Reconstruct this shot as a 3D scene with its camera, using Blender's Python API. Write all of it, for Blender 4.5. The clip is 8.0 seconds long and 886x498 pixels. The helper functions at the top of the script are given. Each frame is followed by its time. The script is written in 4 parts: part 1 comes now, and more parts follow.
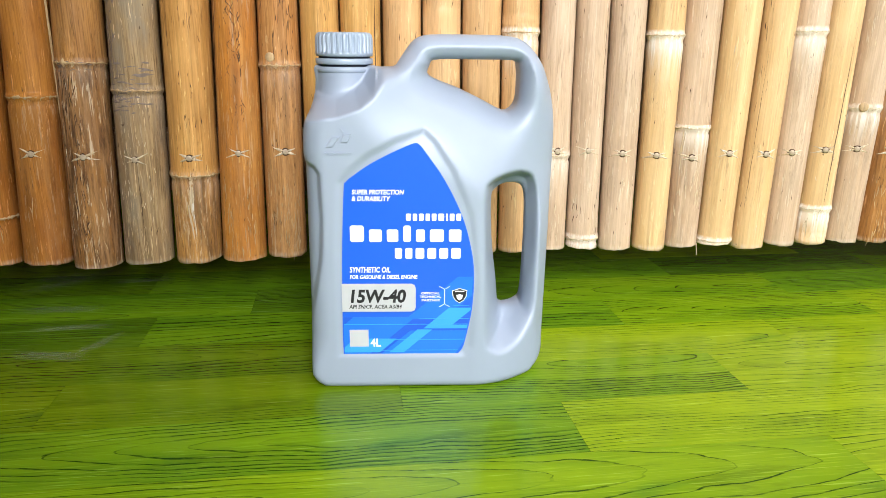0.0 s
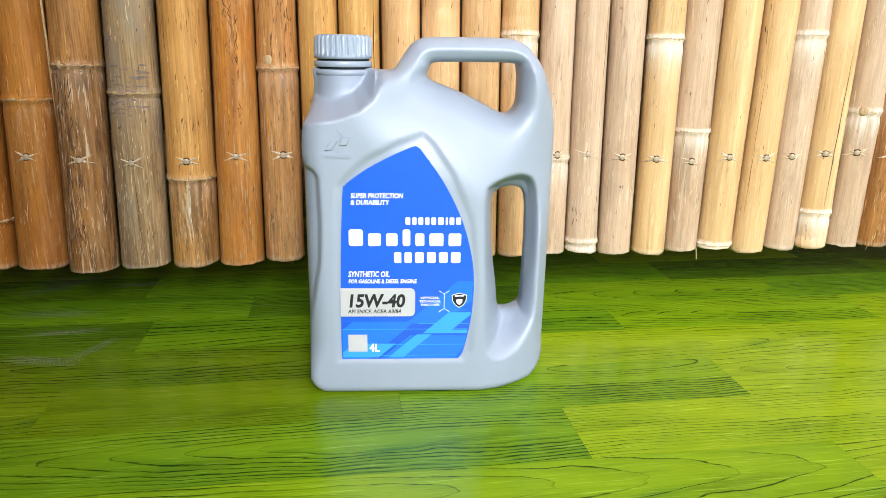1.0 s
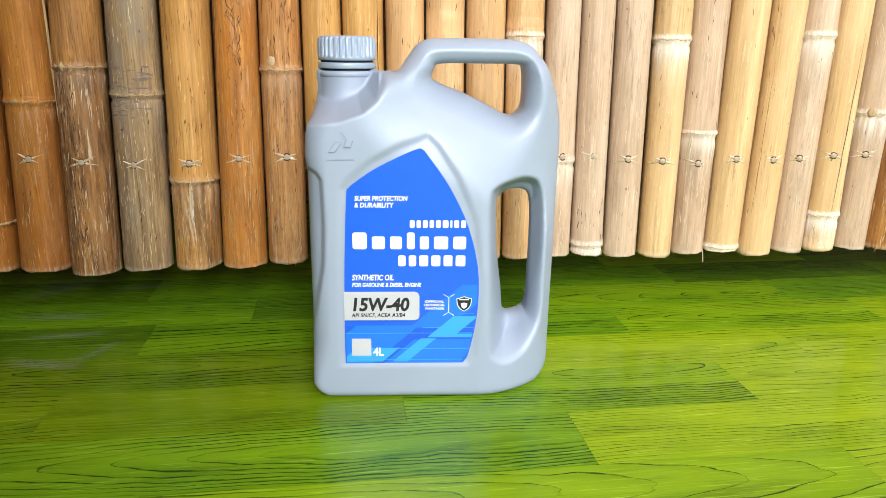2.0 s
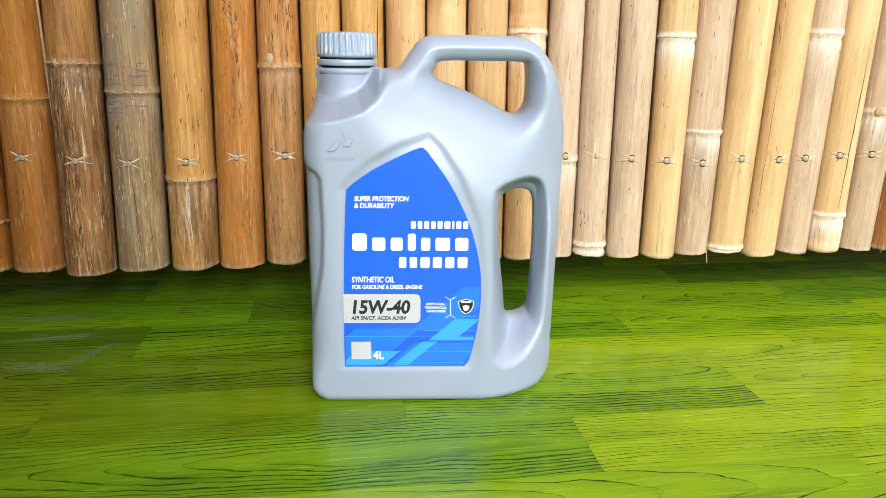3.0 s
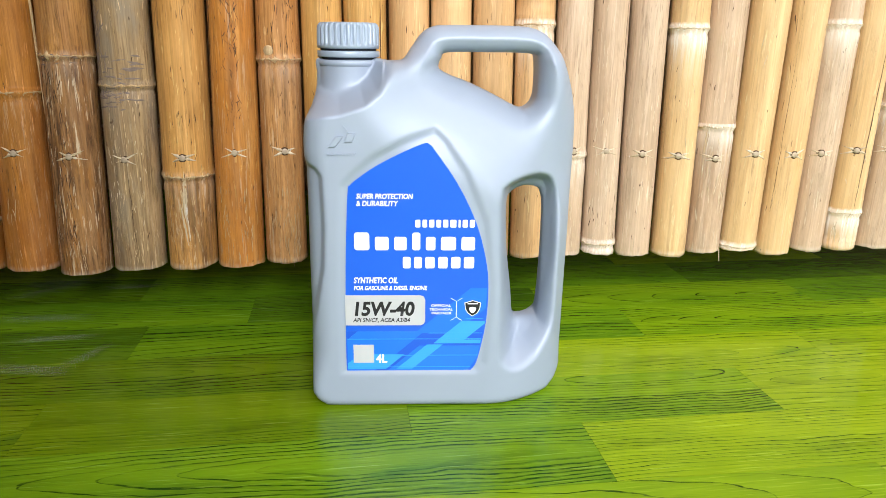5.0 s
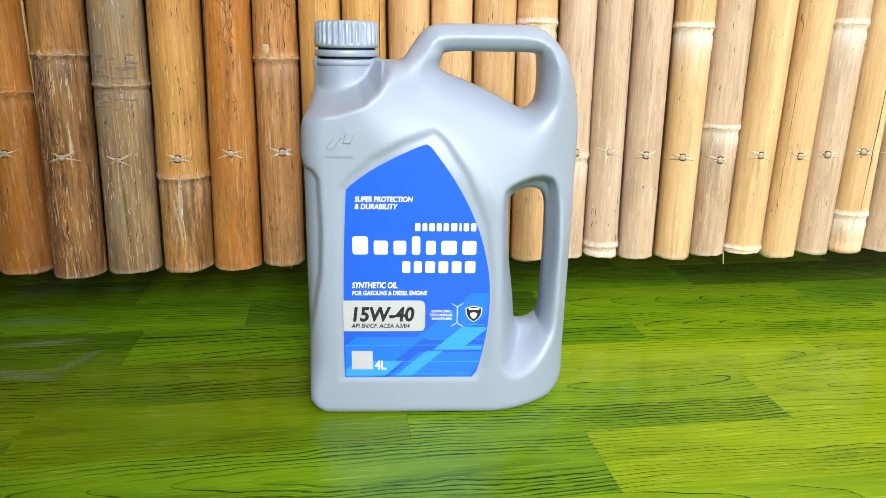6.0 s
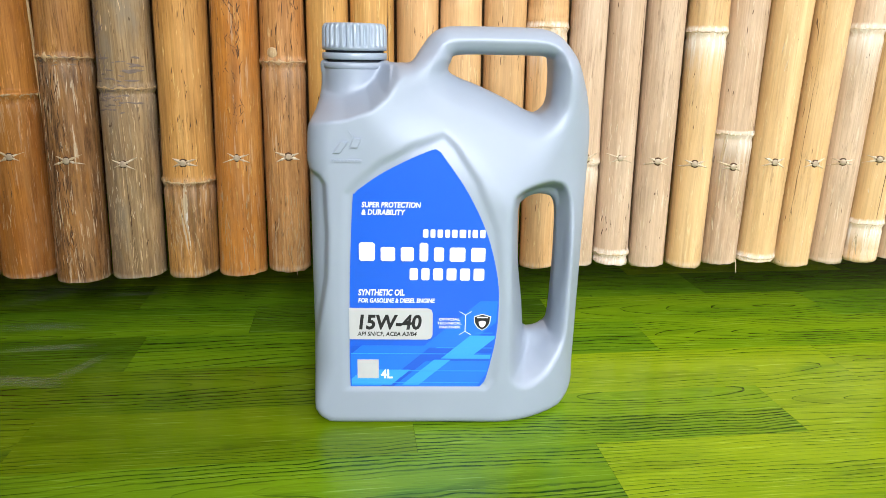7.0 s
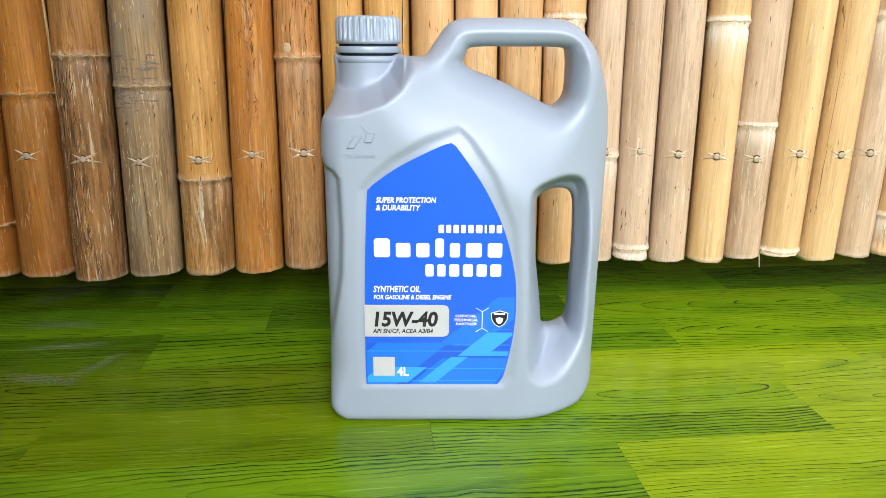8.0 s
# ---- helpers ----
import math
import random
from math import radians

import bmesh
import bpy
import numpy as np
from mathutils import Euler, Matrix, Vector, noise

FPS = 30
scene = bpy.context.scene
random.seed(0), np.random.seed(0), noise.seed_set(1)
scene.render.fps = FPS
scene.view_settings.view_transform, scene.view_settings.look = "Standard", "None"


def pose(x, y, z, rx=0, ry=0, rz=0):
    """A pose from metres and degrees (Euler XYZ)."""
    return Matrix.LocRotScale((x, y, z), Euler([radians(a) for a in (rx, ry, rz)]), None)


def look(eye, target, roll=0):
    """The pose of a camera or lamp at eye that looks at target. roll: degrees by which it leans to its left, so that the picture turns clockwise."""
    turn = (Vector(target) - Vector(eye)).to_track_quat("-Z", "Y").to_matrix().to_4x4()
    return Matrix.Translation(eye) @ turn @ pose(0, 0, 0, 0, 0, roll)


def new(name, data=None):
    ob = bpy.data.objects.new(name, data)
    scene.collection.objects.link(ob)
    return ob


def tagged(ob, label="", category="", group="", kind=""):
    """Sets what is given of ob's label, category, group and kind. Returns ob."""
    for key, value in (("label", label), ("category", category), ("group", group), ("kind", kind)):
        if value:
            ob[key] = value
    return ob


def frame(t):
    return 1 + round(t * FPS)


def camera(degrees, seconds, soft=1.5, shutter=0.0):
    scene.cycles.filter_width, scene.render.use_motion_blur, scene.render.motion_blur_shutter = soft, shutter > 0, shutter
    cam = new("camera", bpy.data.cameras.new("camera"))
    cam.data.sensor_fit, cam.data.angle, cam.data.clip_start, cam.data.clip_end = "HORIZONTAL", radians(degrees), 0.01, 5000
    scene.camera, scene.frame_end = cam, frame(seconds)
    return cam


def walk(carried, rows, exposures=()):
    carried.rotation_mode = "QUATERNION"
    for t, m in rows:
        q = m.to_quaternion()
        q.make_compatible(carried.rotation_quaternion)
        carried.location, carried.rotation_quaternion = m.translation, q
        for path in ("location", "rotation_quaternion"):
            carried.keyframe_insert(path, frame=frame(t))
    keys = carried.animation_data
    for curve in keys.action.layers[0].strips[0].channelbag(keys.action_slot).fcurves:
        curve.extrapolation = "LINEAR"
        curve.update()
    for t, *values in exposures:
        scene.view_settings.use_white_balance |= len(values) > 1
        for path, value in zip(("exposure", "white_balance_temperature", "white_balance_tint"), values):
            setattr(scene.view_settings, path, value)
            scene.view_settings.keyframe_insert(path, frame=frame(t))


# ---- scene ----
cam = camera(64.7, 8.0, soft=0.5)
PATH = [
    (0, (0.057, -0.53, 0.281), (0.144, 1.384, -0.293), 0.7),
    (0.5, (0.057, -0.528, 0.28), (0.153, 1.386, -0.292), 0.7),
    (1, (0.055, -0.525, 0.28), (0.151, 1.391, -0.284), 0.8),
    (1.5, (0.055, -0.523, 0.28), (0.14, 1.395, -0.281), 0.7),
    (3, (0.052, -0.507, 0.279), (0.144, 1.409, -0.287), 0.9),
    (3.5, (0.053, -0.501, 0.278), (0.152, 1.412, -0.297), 0.9),
    (4, (0.052, -0.496, 0.278), (0.173, 1.413, -0.306), 1.1),
    (4.5, (0.051, -0.492, 0.277), (0.136, 1.42, -0.303), 0.8),
    (6, (0.05, -0.473, 0.276), (0.138, 1.439, -0.306), 0.9),
    (6.5, (0.05, -0.469, 0.275), (0.128, 1.446, -0.3), 0.9),
    (7, (0.049, -0.463, 0.274), (0.119, 1.453, -0.293), 1.1),
    (7.5, (0.05, -0.461, 0.274), (0.099, 1.458, -0.291), 0.9),
    (8, (0.051, -0.456, 0.271), (0.068, 1.459, -0.305), 0.3),
]
walk(cam, [(t, look(eye, target, roll)) for t, eye, target, roll in PATH], ((0, 0.05), (4, 0.02), (8, -0.05)))

# ---- world and light ----
world = bpy.data.worlds.new("sky")
scene.world = world
world.use_nodes = True
wn = world.node_tree.nodes
sky = wn.new("ShaderNodeTexSky")
sky.sky_type = "NISHITA"
sky.sun_disc = False
sky.sun_elevation, sky.sun_rotation = radians(52), radians(140)
sky.air_density, sky.dust_density, sky.ozone_density = 1.0, 3.0, 1.0
wn["Background"].inputs[1].default_value = 0.10
world.node_tree.links.new(sky.outputs[0], wn["Background"].inputs[0])


def added_light(name, eye, target, wide, high, watts, tint):
    """An added area lamp in an unseen gap of the room, standing in for daylight."""
    ob = new(name, bpy.data.lights.new(name, "AREA"))
    ob.data.shape, ob.data.size, ob.data.size_y = "RECTANGLE", wide, high
    ob.data.energy, ob.data.color = watts, tint
    ob.matrix_world = look(eye, target)
    return ob


# both lamps are added; the right one also brightens the floor behind the poles
added_light("right_fill_light", (1.30, -0.72, 1.00), (0.30, -0.72, 1.00), 2.45, 1.9, 15, (0.955, 0.96, 1.0))
added_light("front_light", (0.35, -2.50, 1.62), (0.28, -1.57, 1.22), 1.0, 1.25, 132, (0.955, 0.96, 1.0))


# ---- materials ----
class Mat:
    """A small helper that strings shader nodes together."""

    def __init__(self, name, rough=0.5, metal=0.0, spec=0.5):
        self.m = bpy.data.materials.new(name)
        self.m.use_nodes = True
        self.t = self.m.node_tree
        self.b = self.t.nodes["Principled BSDF"]
        self.b.inputs["Roughness"].default_value = rough
        self.b.inputs["Metallic"].default_value = metal
        self.b.inputs["Specular IOR Level"].default_value = spec

    def put(self, socket, value):
        if isinstance(value, bpy.types.NodeSocket):
            self.t.links.new(value, socket)
        else:
            socket.default_value = value

    def node(self, kind, **ins):
        n = self.t.nodes.new(kind)
        for k, v in ins.items():
            self.put(n.inputs[k.replace("_", " ")], v)
        return n

    def math(self, op, a, b=0.0, c=0.0):
        n = self.t.nodes.new("ShaderNodeMath")
        n.operation = op
        for i, v in enumerate((a, b, c)):
            self.put(n.inputs[i], v)
        return n.outputs[0]

    def vec(self, op, a, b):
        n = self.t.nodes.new("ShaderNodeVectorMath")
        n.operation = op
        self.put(n.inputs[0], a), self.put(n.inputs[1], b)
        return n.outputs[0]

    def coord(self, scale=(1, 1, 1), shift=True):
        """Object coordinates, scaled, and shifted for each object."""
        p = self.node("ShaderNodeTexCoord").outputs["Object"]
        if shift:
            r = self.math("MULTIPLY", self.node("ShaderNodeObjectInfo").outputs["Random"], 37.0)
            p = self.vec("ADD", p, self.node("ShaderNodeCombineXYZ", X=r, Y=r, Z=r).outputs[0])
        return self.vec("MULTIPLY", p, scale)

    def noise(self, p, scale=1.0, detail=3.0, rough=0.5, distort=0.0):
        n = self.node("ShaderNodeTexNoise", Vector=p, Scale=scale, Detail=detail, Roughness=rough, Distortion=distort)
        return n.outputs["Fac"]

    def ramp(self, fac, stops, ease="LINEAR"):
        n = self.node("ShaderNodeValToRGB", Fac=fac)
        e = n.color_ramp.elements
        n.color_ramp.interpolation = ease
        while len(e) < len(stops):
            e.new(0.5)
        for el, (pos, col) in zip(e, stops):
            el.position = pos
            el.color = (col, col, col, 1) if isinstance(col, (int, float)) else (*col, 1)
        return n.outputs[0]

    def mix(self, fac, a, b, mode="MIX"):
        n = self.t.nodes.new("ShaderNodeMix")
        n.data_type, n.blend_type = "RGBA", mode
        self.put(n.inputs[0], fac)
        for i, v in ((6, a), (7, b)):
            self.put(n.inputs[i], v if isinstance(v, bpy.types.NodeSocket) else (*v, 1))
        return n.outputs[2]

    def color(self, c):
        self.put(self.b.inputs["Base Color"], c if isinstance(c, bpy.types.NodeSocket) else (*c, 1))
        return self

    def rough(self, r):
        self.put(self.b.inputs["Roughness"], r)
        return self

    def bump(self, h, strength=0.3, dist=0.001):
        n = self.node("ShaderNodeBump", Height=h, Strength=strength, Distance=dist)
        self.t.links.new(n.outputs[0], self.b.inputs["Normal"])
        return self


def plain(name, c, rough=0.5, metal=0.0, spread=0.06, size=60):
    """A paint or plastic with faint mottling and fine relief."""
    m = Mat(name, rough, metal)
    p = m.coord()
    n = m.noise(p, size, 4)
    m.color(m.mix(n, [v * (1 - spread) for v in c], [min(1, v * (1 + spread)) for v in c]))
    m.bump(m.noise(p, size * 20, 2), 0.05, 0.0003)
    return m.m


def bamboo(name, light, dark, fleck, weather, grain=0.7):
    """Dry culm skin: cloudy tone, long faint fibres, sparse dark flecks, pale scuffs, grey weathered patches."""
    m = Mat(name, 0.42, spec=0.22)
    p = m.coord()

    def field(scale, detail, rough, lo, hi, distort=0.0):
        return m.ramp(m.noise(m.vec("MULTIPLY", p, scale), 1, detail, rough, distort), [(lo, 0), (hi, 1)])

    patches = m.noise(m.vec("MULTIPLY", p, (26, 26, 7)), 1, 5, 0.62)
    base = m.mix(m.ramp(patches, [(0.34, 0), (0.66, 1)]), light, dark)
    fibre = m.noise(m.vec("MULTIPLY", p, (700, 700, 13)), 1, 4, 0.7)
    base = m.mix(m.math("MULTIPLY", m.ramp(fibre, [(0.46, 0), (0.70, 1)]), grain * 0.85), base, [v * 0.5 for v in dark])
    broad = field((120, 120, 4.5), 4, 0.65, 0.47, 0.68)
    base = m.mix(m.math("MULTIPLY", broad, 0.7 * grain), base, [v * 0.55 for v in dark])
    stain = field((70, 70, 6), 5, 0.7, 0.52, 0.66)
    base = m.mix(m.math("MULTIPLY", stain, 0.7 * fleck), base, [v * 0.45 for v in dark])
    pale = field((190, 190, 7), 4, 0.7, 0.56, 0.68)
    base = m.mix(m.math("MULTIPLY", pale, 0.4), base, [min(0.85, v * 1.2 + 0.04) for v in light])
    where = field((30, 30, 10), 3, 0.6, 0.46, 0.62)
    grey = field((34, 34, 12), 5, 0.65, 0.46, 0.62)
    base = m.mix(m.math("MULTIPLY", grey, weather), base, m.mix(fibre, (0.36, 0.29, 0.20), (0.19, 0.145, 0.10)))
    streak = field((330, 330, 16), 4, 0.7, 0.58, 0.64)
    marks = m.math("MULTIPLY", streak, where)
    base = m.mix(m.math("MULTIPLY", marks, fleck * 0.75), base, (0.15, 0.065, 0.022))
    dash = field((640, 640, 62), 2, 0.5, 0.615, 0.66)
    base = m.mix(m.math("MULTIPLY", m.math("MULTIPLY", dash, where), fleck), base, (0.085, 0.036, 0.012))
    flake = field((420, 420, 36), 3, 0.6, 0.615, 0.655)
    base = m.mix(m.math("MULTIPLY", m.math("MULTIPLY", flake, m.math("SUBTRACT", 1.0, where)), 0.7 * grain), base, [min(0.9, v * 1.5 + 0.08) for v in light])
    pits = field((140, 140, 90), 2, 0.5, 0.75, 0.78)
    base = m.mix(m.math("MULTIPLY", pits, 0.8), base, (0.07, 0.035, 0.016))
    old = m.node("ShaderNodeAttribute")
    old.attribute_name = "old"
    age = old.outputs["Fac"]
    worn = m.math("MULTIPLY", age, field((60, 60, 10), 6, 0.75, 0.40, 0.56))
    tarnish = m.mix(field((210, 210, 18), 5, 0.72, 0.42, 0.58), (0.36, 0.195, 0.085), (0.10, 0.048, 0.022))
    base = m.mix(worn, base, tarnish)
    scratch = field((400, 400, 22), 4, 0.65, 0.59, 0.63)
    base = m.mix(m.math("MULTIPLY", scratch, m.math("MULTIPLY", age, 0.85)), base, (0.66, 0.51, 0.34))
    wax = m.node("ShaderNodeAttribute")
    wax.attribute_name = "wax"
    drip = field((240, 240, 9), 5, 0.7, 0.40, 0.58)
    bloom = m.math("MULTIPLY", wax.outputs["Fac"], m.math("MAXIMUM", drip, m.math("MULTIPLY", wax.outputs["Fac"], 0.55)))
    base = m.mix(bloom, base, (0.86, 0.81, 0.72))
    m.color(base)
    m.rough(m.ramp(patches, [(0.3, 0.36), (0.7, 0.58)]))
    m.bump(m.math("ADD", m.math("MULTIPLY", fibre, 0.5), m.math("ADD", m.math("ADD", marks, bloom), m.math("MULTIPLY", flake, 0.8))), 0.6, 0.0006)
    return m.m


def plank_print(name, light, dark, line, core=None, slope=0.09, spacing=0.0050, clear=0.0, bold=1.0):
    """Glossy vinyl printed with flat-sawn wood: rings stretched round a core (u, v), fine pores, pale hairlines.
    slope: how blunt the arches are; clear: half width of the plain heart; with no core it differs from plank to plank."""
    m = Mat(name, 0.3, spec=0.17)
    p = m.coord(shift=core is None)
    local = m.node("ShaderNodeTexCoord").outputs["Object"]
    if core is None:
        r = m.node("ShaderNodeObjectInfo").outputs["Random"]
        uc = m.math("MULTIPLY", m.math("SUBTRACT", m.math("FRACT", m.math("MULTIPLY", r, 7.0)), 0.5), 0.30)
        vc = m.math("MULTIPLY", m.math("SUBTRACT", m.math("FRACT", m.math("MULTIPLY", r, 13.0)), 0.5), 0.07)
        core = m.node("ShaderNodeCombineXYZ", X=uc, Y=vc, Z=0.0).outputs[0]
    else:
        core = (*core, 0)
    warp = m.math("MULTIPLY", m.math("SUBTRACT", m.noise(m.vec("MULTIPLY", p, (12, 24, 0)), 1, 3, 0.5), 0.5), 0.014)

    def reach(du, dv):
        """Distance from the core, with u shortened."""
        d = m.vec("SUBTRACT", m.vec("ADD", local, (du, dv, 0)), core)
        xyz = m.node("ShaderNodeSeparateXYZ", Vector=d)
        u = m.math("MULTIPLY", xyz.outputs[0], slope)
        v = m.math("ADD", xyz.outputs[1], warp)
        return m.math("SQRT", m.math("ADD", m.math("MULTIPLY", u, u), m.math("ADD", m.math("MULTIPLY", v, v), 1e-6)))

    f = reach(0, 0)
    gv = m.math("SUBTRACT", reach(0, 0.0008), f)
    gu = m.math("SUBTRACT", reach(0.0008, 0), f)
    steep = m.math("MULTIPLY", m.math("SQRT", m.math("ADD", m.math("MULTIPLY", gv, gv), m.math("MULTIPLY", gu, gu))), 1250.0)
    jitter = m.math("MULTIPLY", m.noise(m.vec("MULTIPLY", p, (3, 55, 0)), 1, 2, 0.5), 0.8)
    h = m.math("ADD", m.math("DIVIDE", f, spacing * 0.85), jitter)
    ring = m.math("FRACT", h)
    off = m.math("DIVIDE", m.math("MULTIPLY", m.math("MINIMUM", ring, m.math("SUBTRACT", 1.0, ring)), spacing * 0.85), m.math("MAXIMUM", steep, 0.03))
    width = m.math("MULTIPLY", m.ramp(m.noise(m.vec("MULTIPLY", p, (10, 90, 0)), 1, 3), [(0.3, 0.2), (0.7, 1)]), 0.00110 * bold)
    thin = m.ramp(m.math("SUBTRACT", 1.0, m.math("DIVIDE", off, width)), [(0.0, 0), (0.45, 1)])
    present = m.ramp(m.noise(m.vec("MULTIPLY", p, (4, 34, 0)), 1, 3), [(0.37, 0.12), (0.52, 1)])
    broken = m.ramp(m.noise(m.vec("MULTIPLY", p, (70, 420, 0)), 1, 3, 0.6), [(0.36, 0.35), (0.54, 1)])
    dark_line = m.math("MULTIPLY", m.math("MULTIPLY", thin, present), broken)
    if clear:
        dark_line = m.math("MULTIPLY", dark_line, m.ramp(m.math("DIVIDE", f, clear), [(0.55, 0.0), (1.0, 1)]))
    tone = m.noise(m.vec("MULTIPLY", p, (4, 16, 0)), 1, 4, 0.55)
    base = m.mix(m.ramp(tone, [(0.33, 0), (0.67, 1)]), light, dark)
    late = m.math("MULTIPLY", m.math("MULTIPLY", ring, ring), present)
    base = m.mix(m.math("MULTIPLY", late, 0.45), base, [v * 0.75 for v in dark])
    smear = m.ramp(m.noise(m.vec("MULTIPLY", p, (7, 45, 0)), 1, 4, 0.6, 0.6), [(0.54, 0), (0.68, 1)])
    base = m.mix(m.math("MULTIPLY", smear, 0.5), base, [v * 0.5 for v in dark])
    knot = m.ramp(m.noise(m.vec("MULTIPLY", p, (9, 26, 0)), 1, 2, 0.5), [(0.66, 0), (0.76, 1)])
    base = m.mix(m.math("MULTIPLY", knot, 0.55), base, (dark[0] * 0.35, dark[1] * 0.6, dark[2] + 0.006))
    pores = m.ramp(m.noise(m.vec("MULTIPLY", p, (24, 700, 0)), 1, 3, 0.6), [(0.54, 0), (0.68, 1)])
    base = m.mix(m.math("MULTIPLY", pores, 0.35), base, [min(1, v * 1.45 + 0.02) for v in light])
    dusk = m.ramp(m.noise(m.vec("MULTIPLY", p, (16, 520, 5)), 1, 3, 0.6), [(0.55, 0), (0.68, 1)])
    base = m.mix(m.math("MULTIPLY", dusk, 0.35), base, [v * 0.5 for v in dark])
    hair = m.ramp(m.noise(m.vec("MULTIPLY", p, (11, 330, 9)), 1, 2, 0.5), [(0.64, 0), (0.69, 1)])
    base = m.mix(m.math("MULTIPLY", hair, 0.32), base, [min(1, v * 1.7 + 0.06) for v in light])
    base = m.mix(m.math("MULTIPLY", dark_line, 0.95), base, line)
    m.color(base)
    smudge = m.noise(m.vec("MULTIPLY", p, (9, 12, 0)), 1, 5, 0.6)
    m.rough(m.ramp(smudge, [(0.3, 0.12), (0.7, 0.24)]))
    m.bump(m.math("SUBTRACT", m.math("MULTIPLY", pores, 0.4), dark_line), 0.12, 0.0004)
    return m.m


def smear_sheen_film():
    """Dried wipe marks and painted floor sheen: a pale film that thins out to its ends."""
    m = Mat("dried_smear", 0.35)
    p = m.node("ShaderNodeTexCoord").outputs["Object"]
    xyz = m.node("ShaderNodeSeparateXYZ", Vector=p)
    fade = 1.0
    for i in (0, 1):
        t = m.math("MULTIPLY", m.math("ABSOLUTE", xyz.outputs[i]), 2.0)
        fade = m.math("MULTIPLY", fade, m.ramp(t, [(0.25, 1), (0.95, 0)], "EASE"))
    r = m.math("MULTIPLY", m.node("ShaderNodeObjectInfo").outputs["Random"], 31.0)
    q = m.vec("ADD", p, m.node("ShaderNodeCombineXYZ", X=r, Y=r, Z=r).outputs[0])
    wipe = m.ramp(m.noise(m.vec("MULTIPLY", q, (1.3, 3.5, 0)), 1, 4, 0.55, 0.3), [(0.34, 0.15), (0.66, 1)])
    m.color((0.30, 0.40, 0.22))
    m.put(m.b.inputs["Alpha"], m.math("MULTIPLY", m.math("MULTIPLY", fade, wipe), 0.36))
    return m.m


M_AMBER = bamboo("bamboo_amber", (0.56, 0.235, 0.046), (0.35, 0.118, 0.018), 0.35, 0.08)
M_BROWN = bamboo("bamboo_brown", (0.53, 0.26, 0.078), (0.30, 0.118, 0.028), 0.5, 0.15, 0.85)
M_GREY = bamboo("bamboo_grey", (0.50, 0.345, 0.18), (0.27, 0.17, 0.08), 0.6, 0.8, 1.0)
M_STRAW = bamboo("bamboo_straw", (0.72, 0.495, 0.255), (0.63, 0.395, 0.175), 0.22, 0.06, 0.4)
M_PALE = bamboo("bamboo_pale", (0.65, 0.485, 0.345), (0.55, 0.38, 0.245), 0.3, 0.22, 0.45)
M_ORANGE = bamboo("bamboo_orange", (0.74, 0.335, 0.072), (0.50, 0.18, 0.026), 0.45, 0.08)
M_TAN = bamboo("bamboo_tan", (0.68, 0.36, 0.135), (0.46, 0.20, 0.055), 0.8, 0.12)
M_TAWNY = bamboo("bamboo_tawny", (0.73, 0.40, 0.130), (0.52, 0.245, 0.06), 0.7, 0.06)
M_PEACH = bamboo("bamboo_peach", (0.72, 0.465, 0.23), (0.60, 0.35, 0.15), 0.4, 0.08, 0.45)
M_HONEY = bamboo("bamboo_honey", (0.74, 0.435, 0.15), (0.58, 0.30, 0.08), 0.5, 0.06, 0.6)
M_FIBRE = bamboo("bamboo_cut_fibre", (0.66, 0.48, 0.27), (0.48, 0.31, 0.15), 0.6, 0.2)
M_SCAR = bamboo("bamboo_scar", (0.80, 0.70, 0.54), (0.60, 0.45, 0.27), 0.6, 0.15)
M_TIMBER = bamboo("batten_timber", (0.30, 0.19, 0.10), (0.22, 0.13, 0.07), 0.5, 0.3)
M_NAIL = plain("nail_steel", (0.44, 0.35, 0.25), 0.45, 0.2, 0.3, 400)
M_BARK = plain("scar_bark", (0.20, 0.15, 0.125), 0.8, 0, 0.35, 300)
M_CRACK = plain("crack_brown", (0.07, 0.032, 0.012), 0.8, 0, 0.4, 200)
M_PLASTER = plain("white_plaster", (0.72, 0.71, 0.68), 0.9, 0, 0.06, 6)
LIME = ((0.245, 0.362, 0.006), (0.165, 0.28, 0.004), (0.016, 0.055, 0.003))
MEADOW = ((0.20, 0.325, 0.006), (0.125, 0.245, 0.004), (0.012, 0.048, 0.003))
LEAF = ((0.148, 0.28, 0.006), (0.088, 0.20, 0.005), (0.010, 0.044, 0.003))
WILLOW = ((0.136, 0.228, 0.003), (0.092, 0.174, 0.002), (0.012, 0.042, 0.003))
FERN = ((0.168, 0.30, 0.006), (0.102, 0.218, 0.004), (0.010, 0.044, 0.003))
OLIVE = ((0.118, 0.212, 0.003), (0.074, 0.155, 0.002), (0.010, 0.038, 0.003))
MOSS = ((0.094, 0.188, 0.006), (0.056, 0.128, 0.004), (0.007, 0.030, 0.003))
M_LIME = plank_print("vinyl_lime", *LIME, bold=0.75)
M_LEAF = plank_print("vinyl_leaf", *LEAF, bold=0.75)
M_OLIVE = plank_print("vinyl_olive", *OLIVE, bold=0.75)
M_MOSS = plank_print("vinyl_moss", *MOSS, bold=0.75)
M_SMEAR_SHEEN = smear_sheen_film()
M_SEAM = plain("seam_green", (0.05, 0.10, 0.008), 0.6)


def silver():
    m = Mat("silver_plastic", 0.5, 0.12)
    p = m.coord(shift=False)
    n = m.noise(p, 25, 4)
    m.color(m.mix(n, (0.30, 0.355, 0.445), (0.33, 0.385, 0.475)))
    sparkle = m.noise(p, 2600, 1)
    m.rough(m.math("ADD", m.math("MULTIPLY", n, 0.08), 0.45))
    m.bump(sparkle, 0.12, 0.0002)
    return m.m


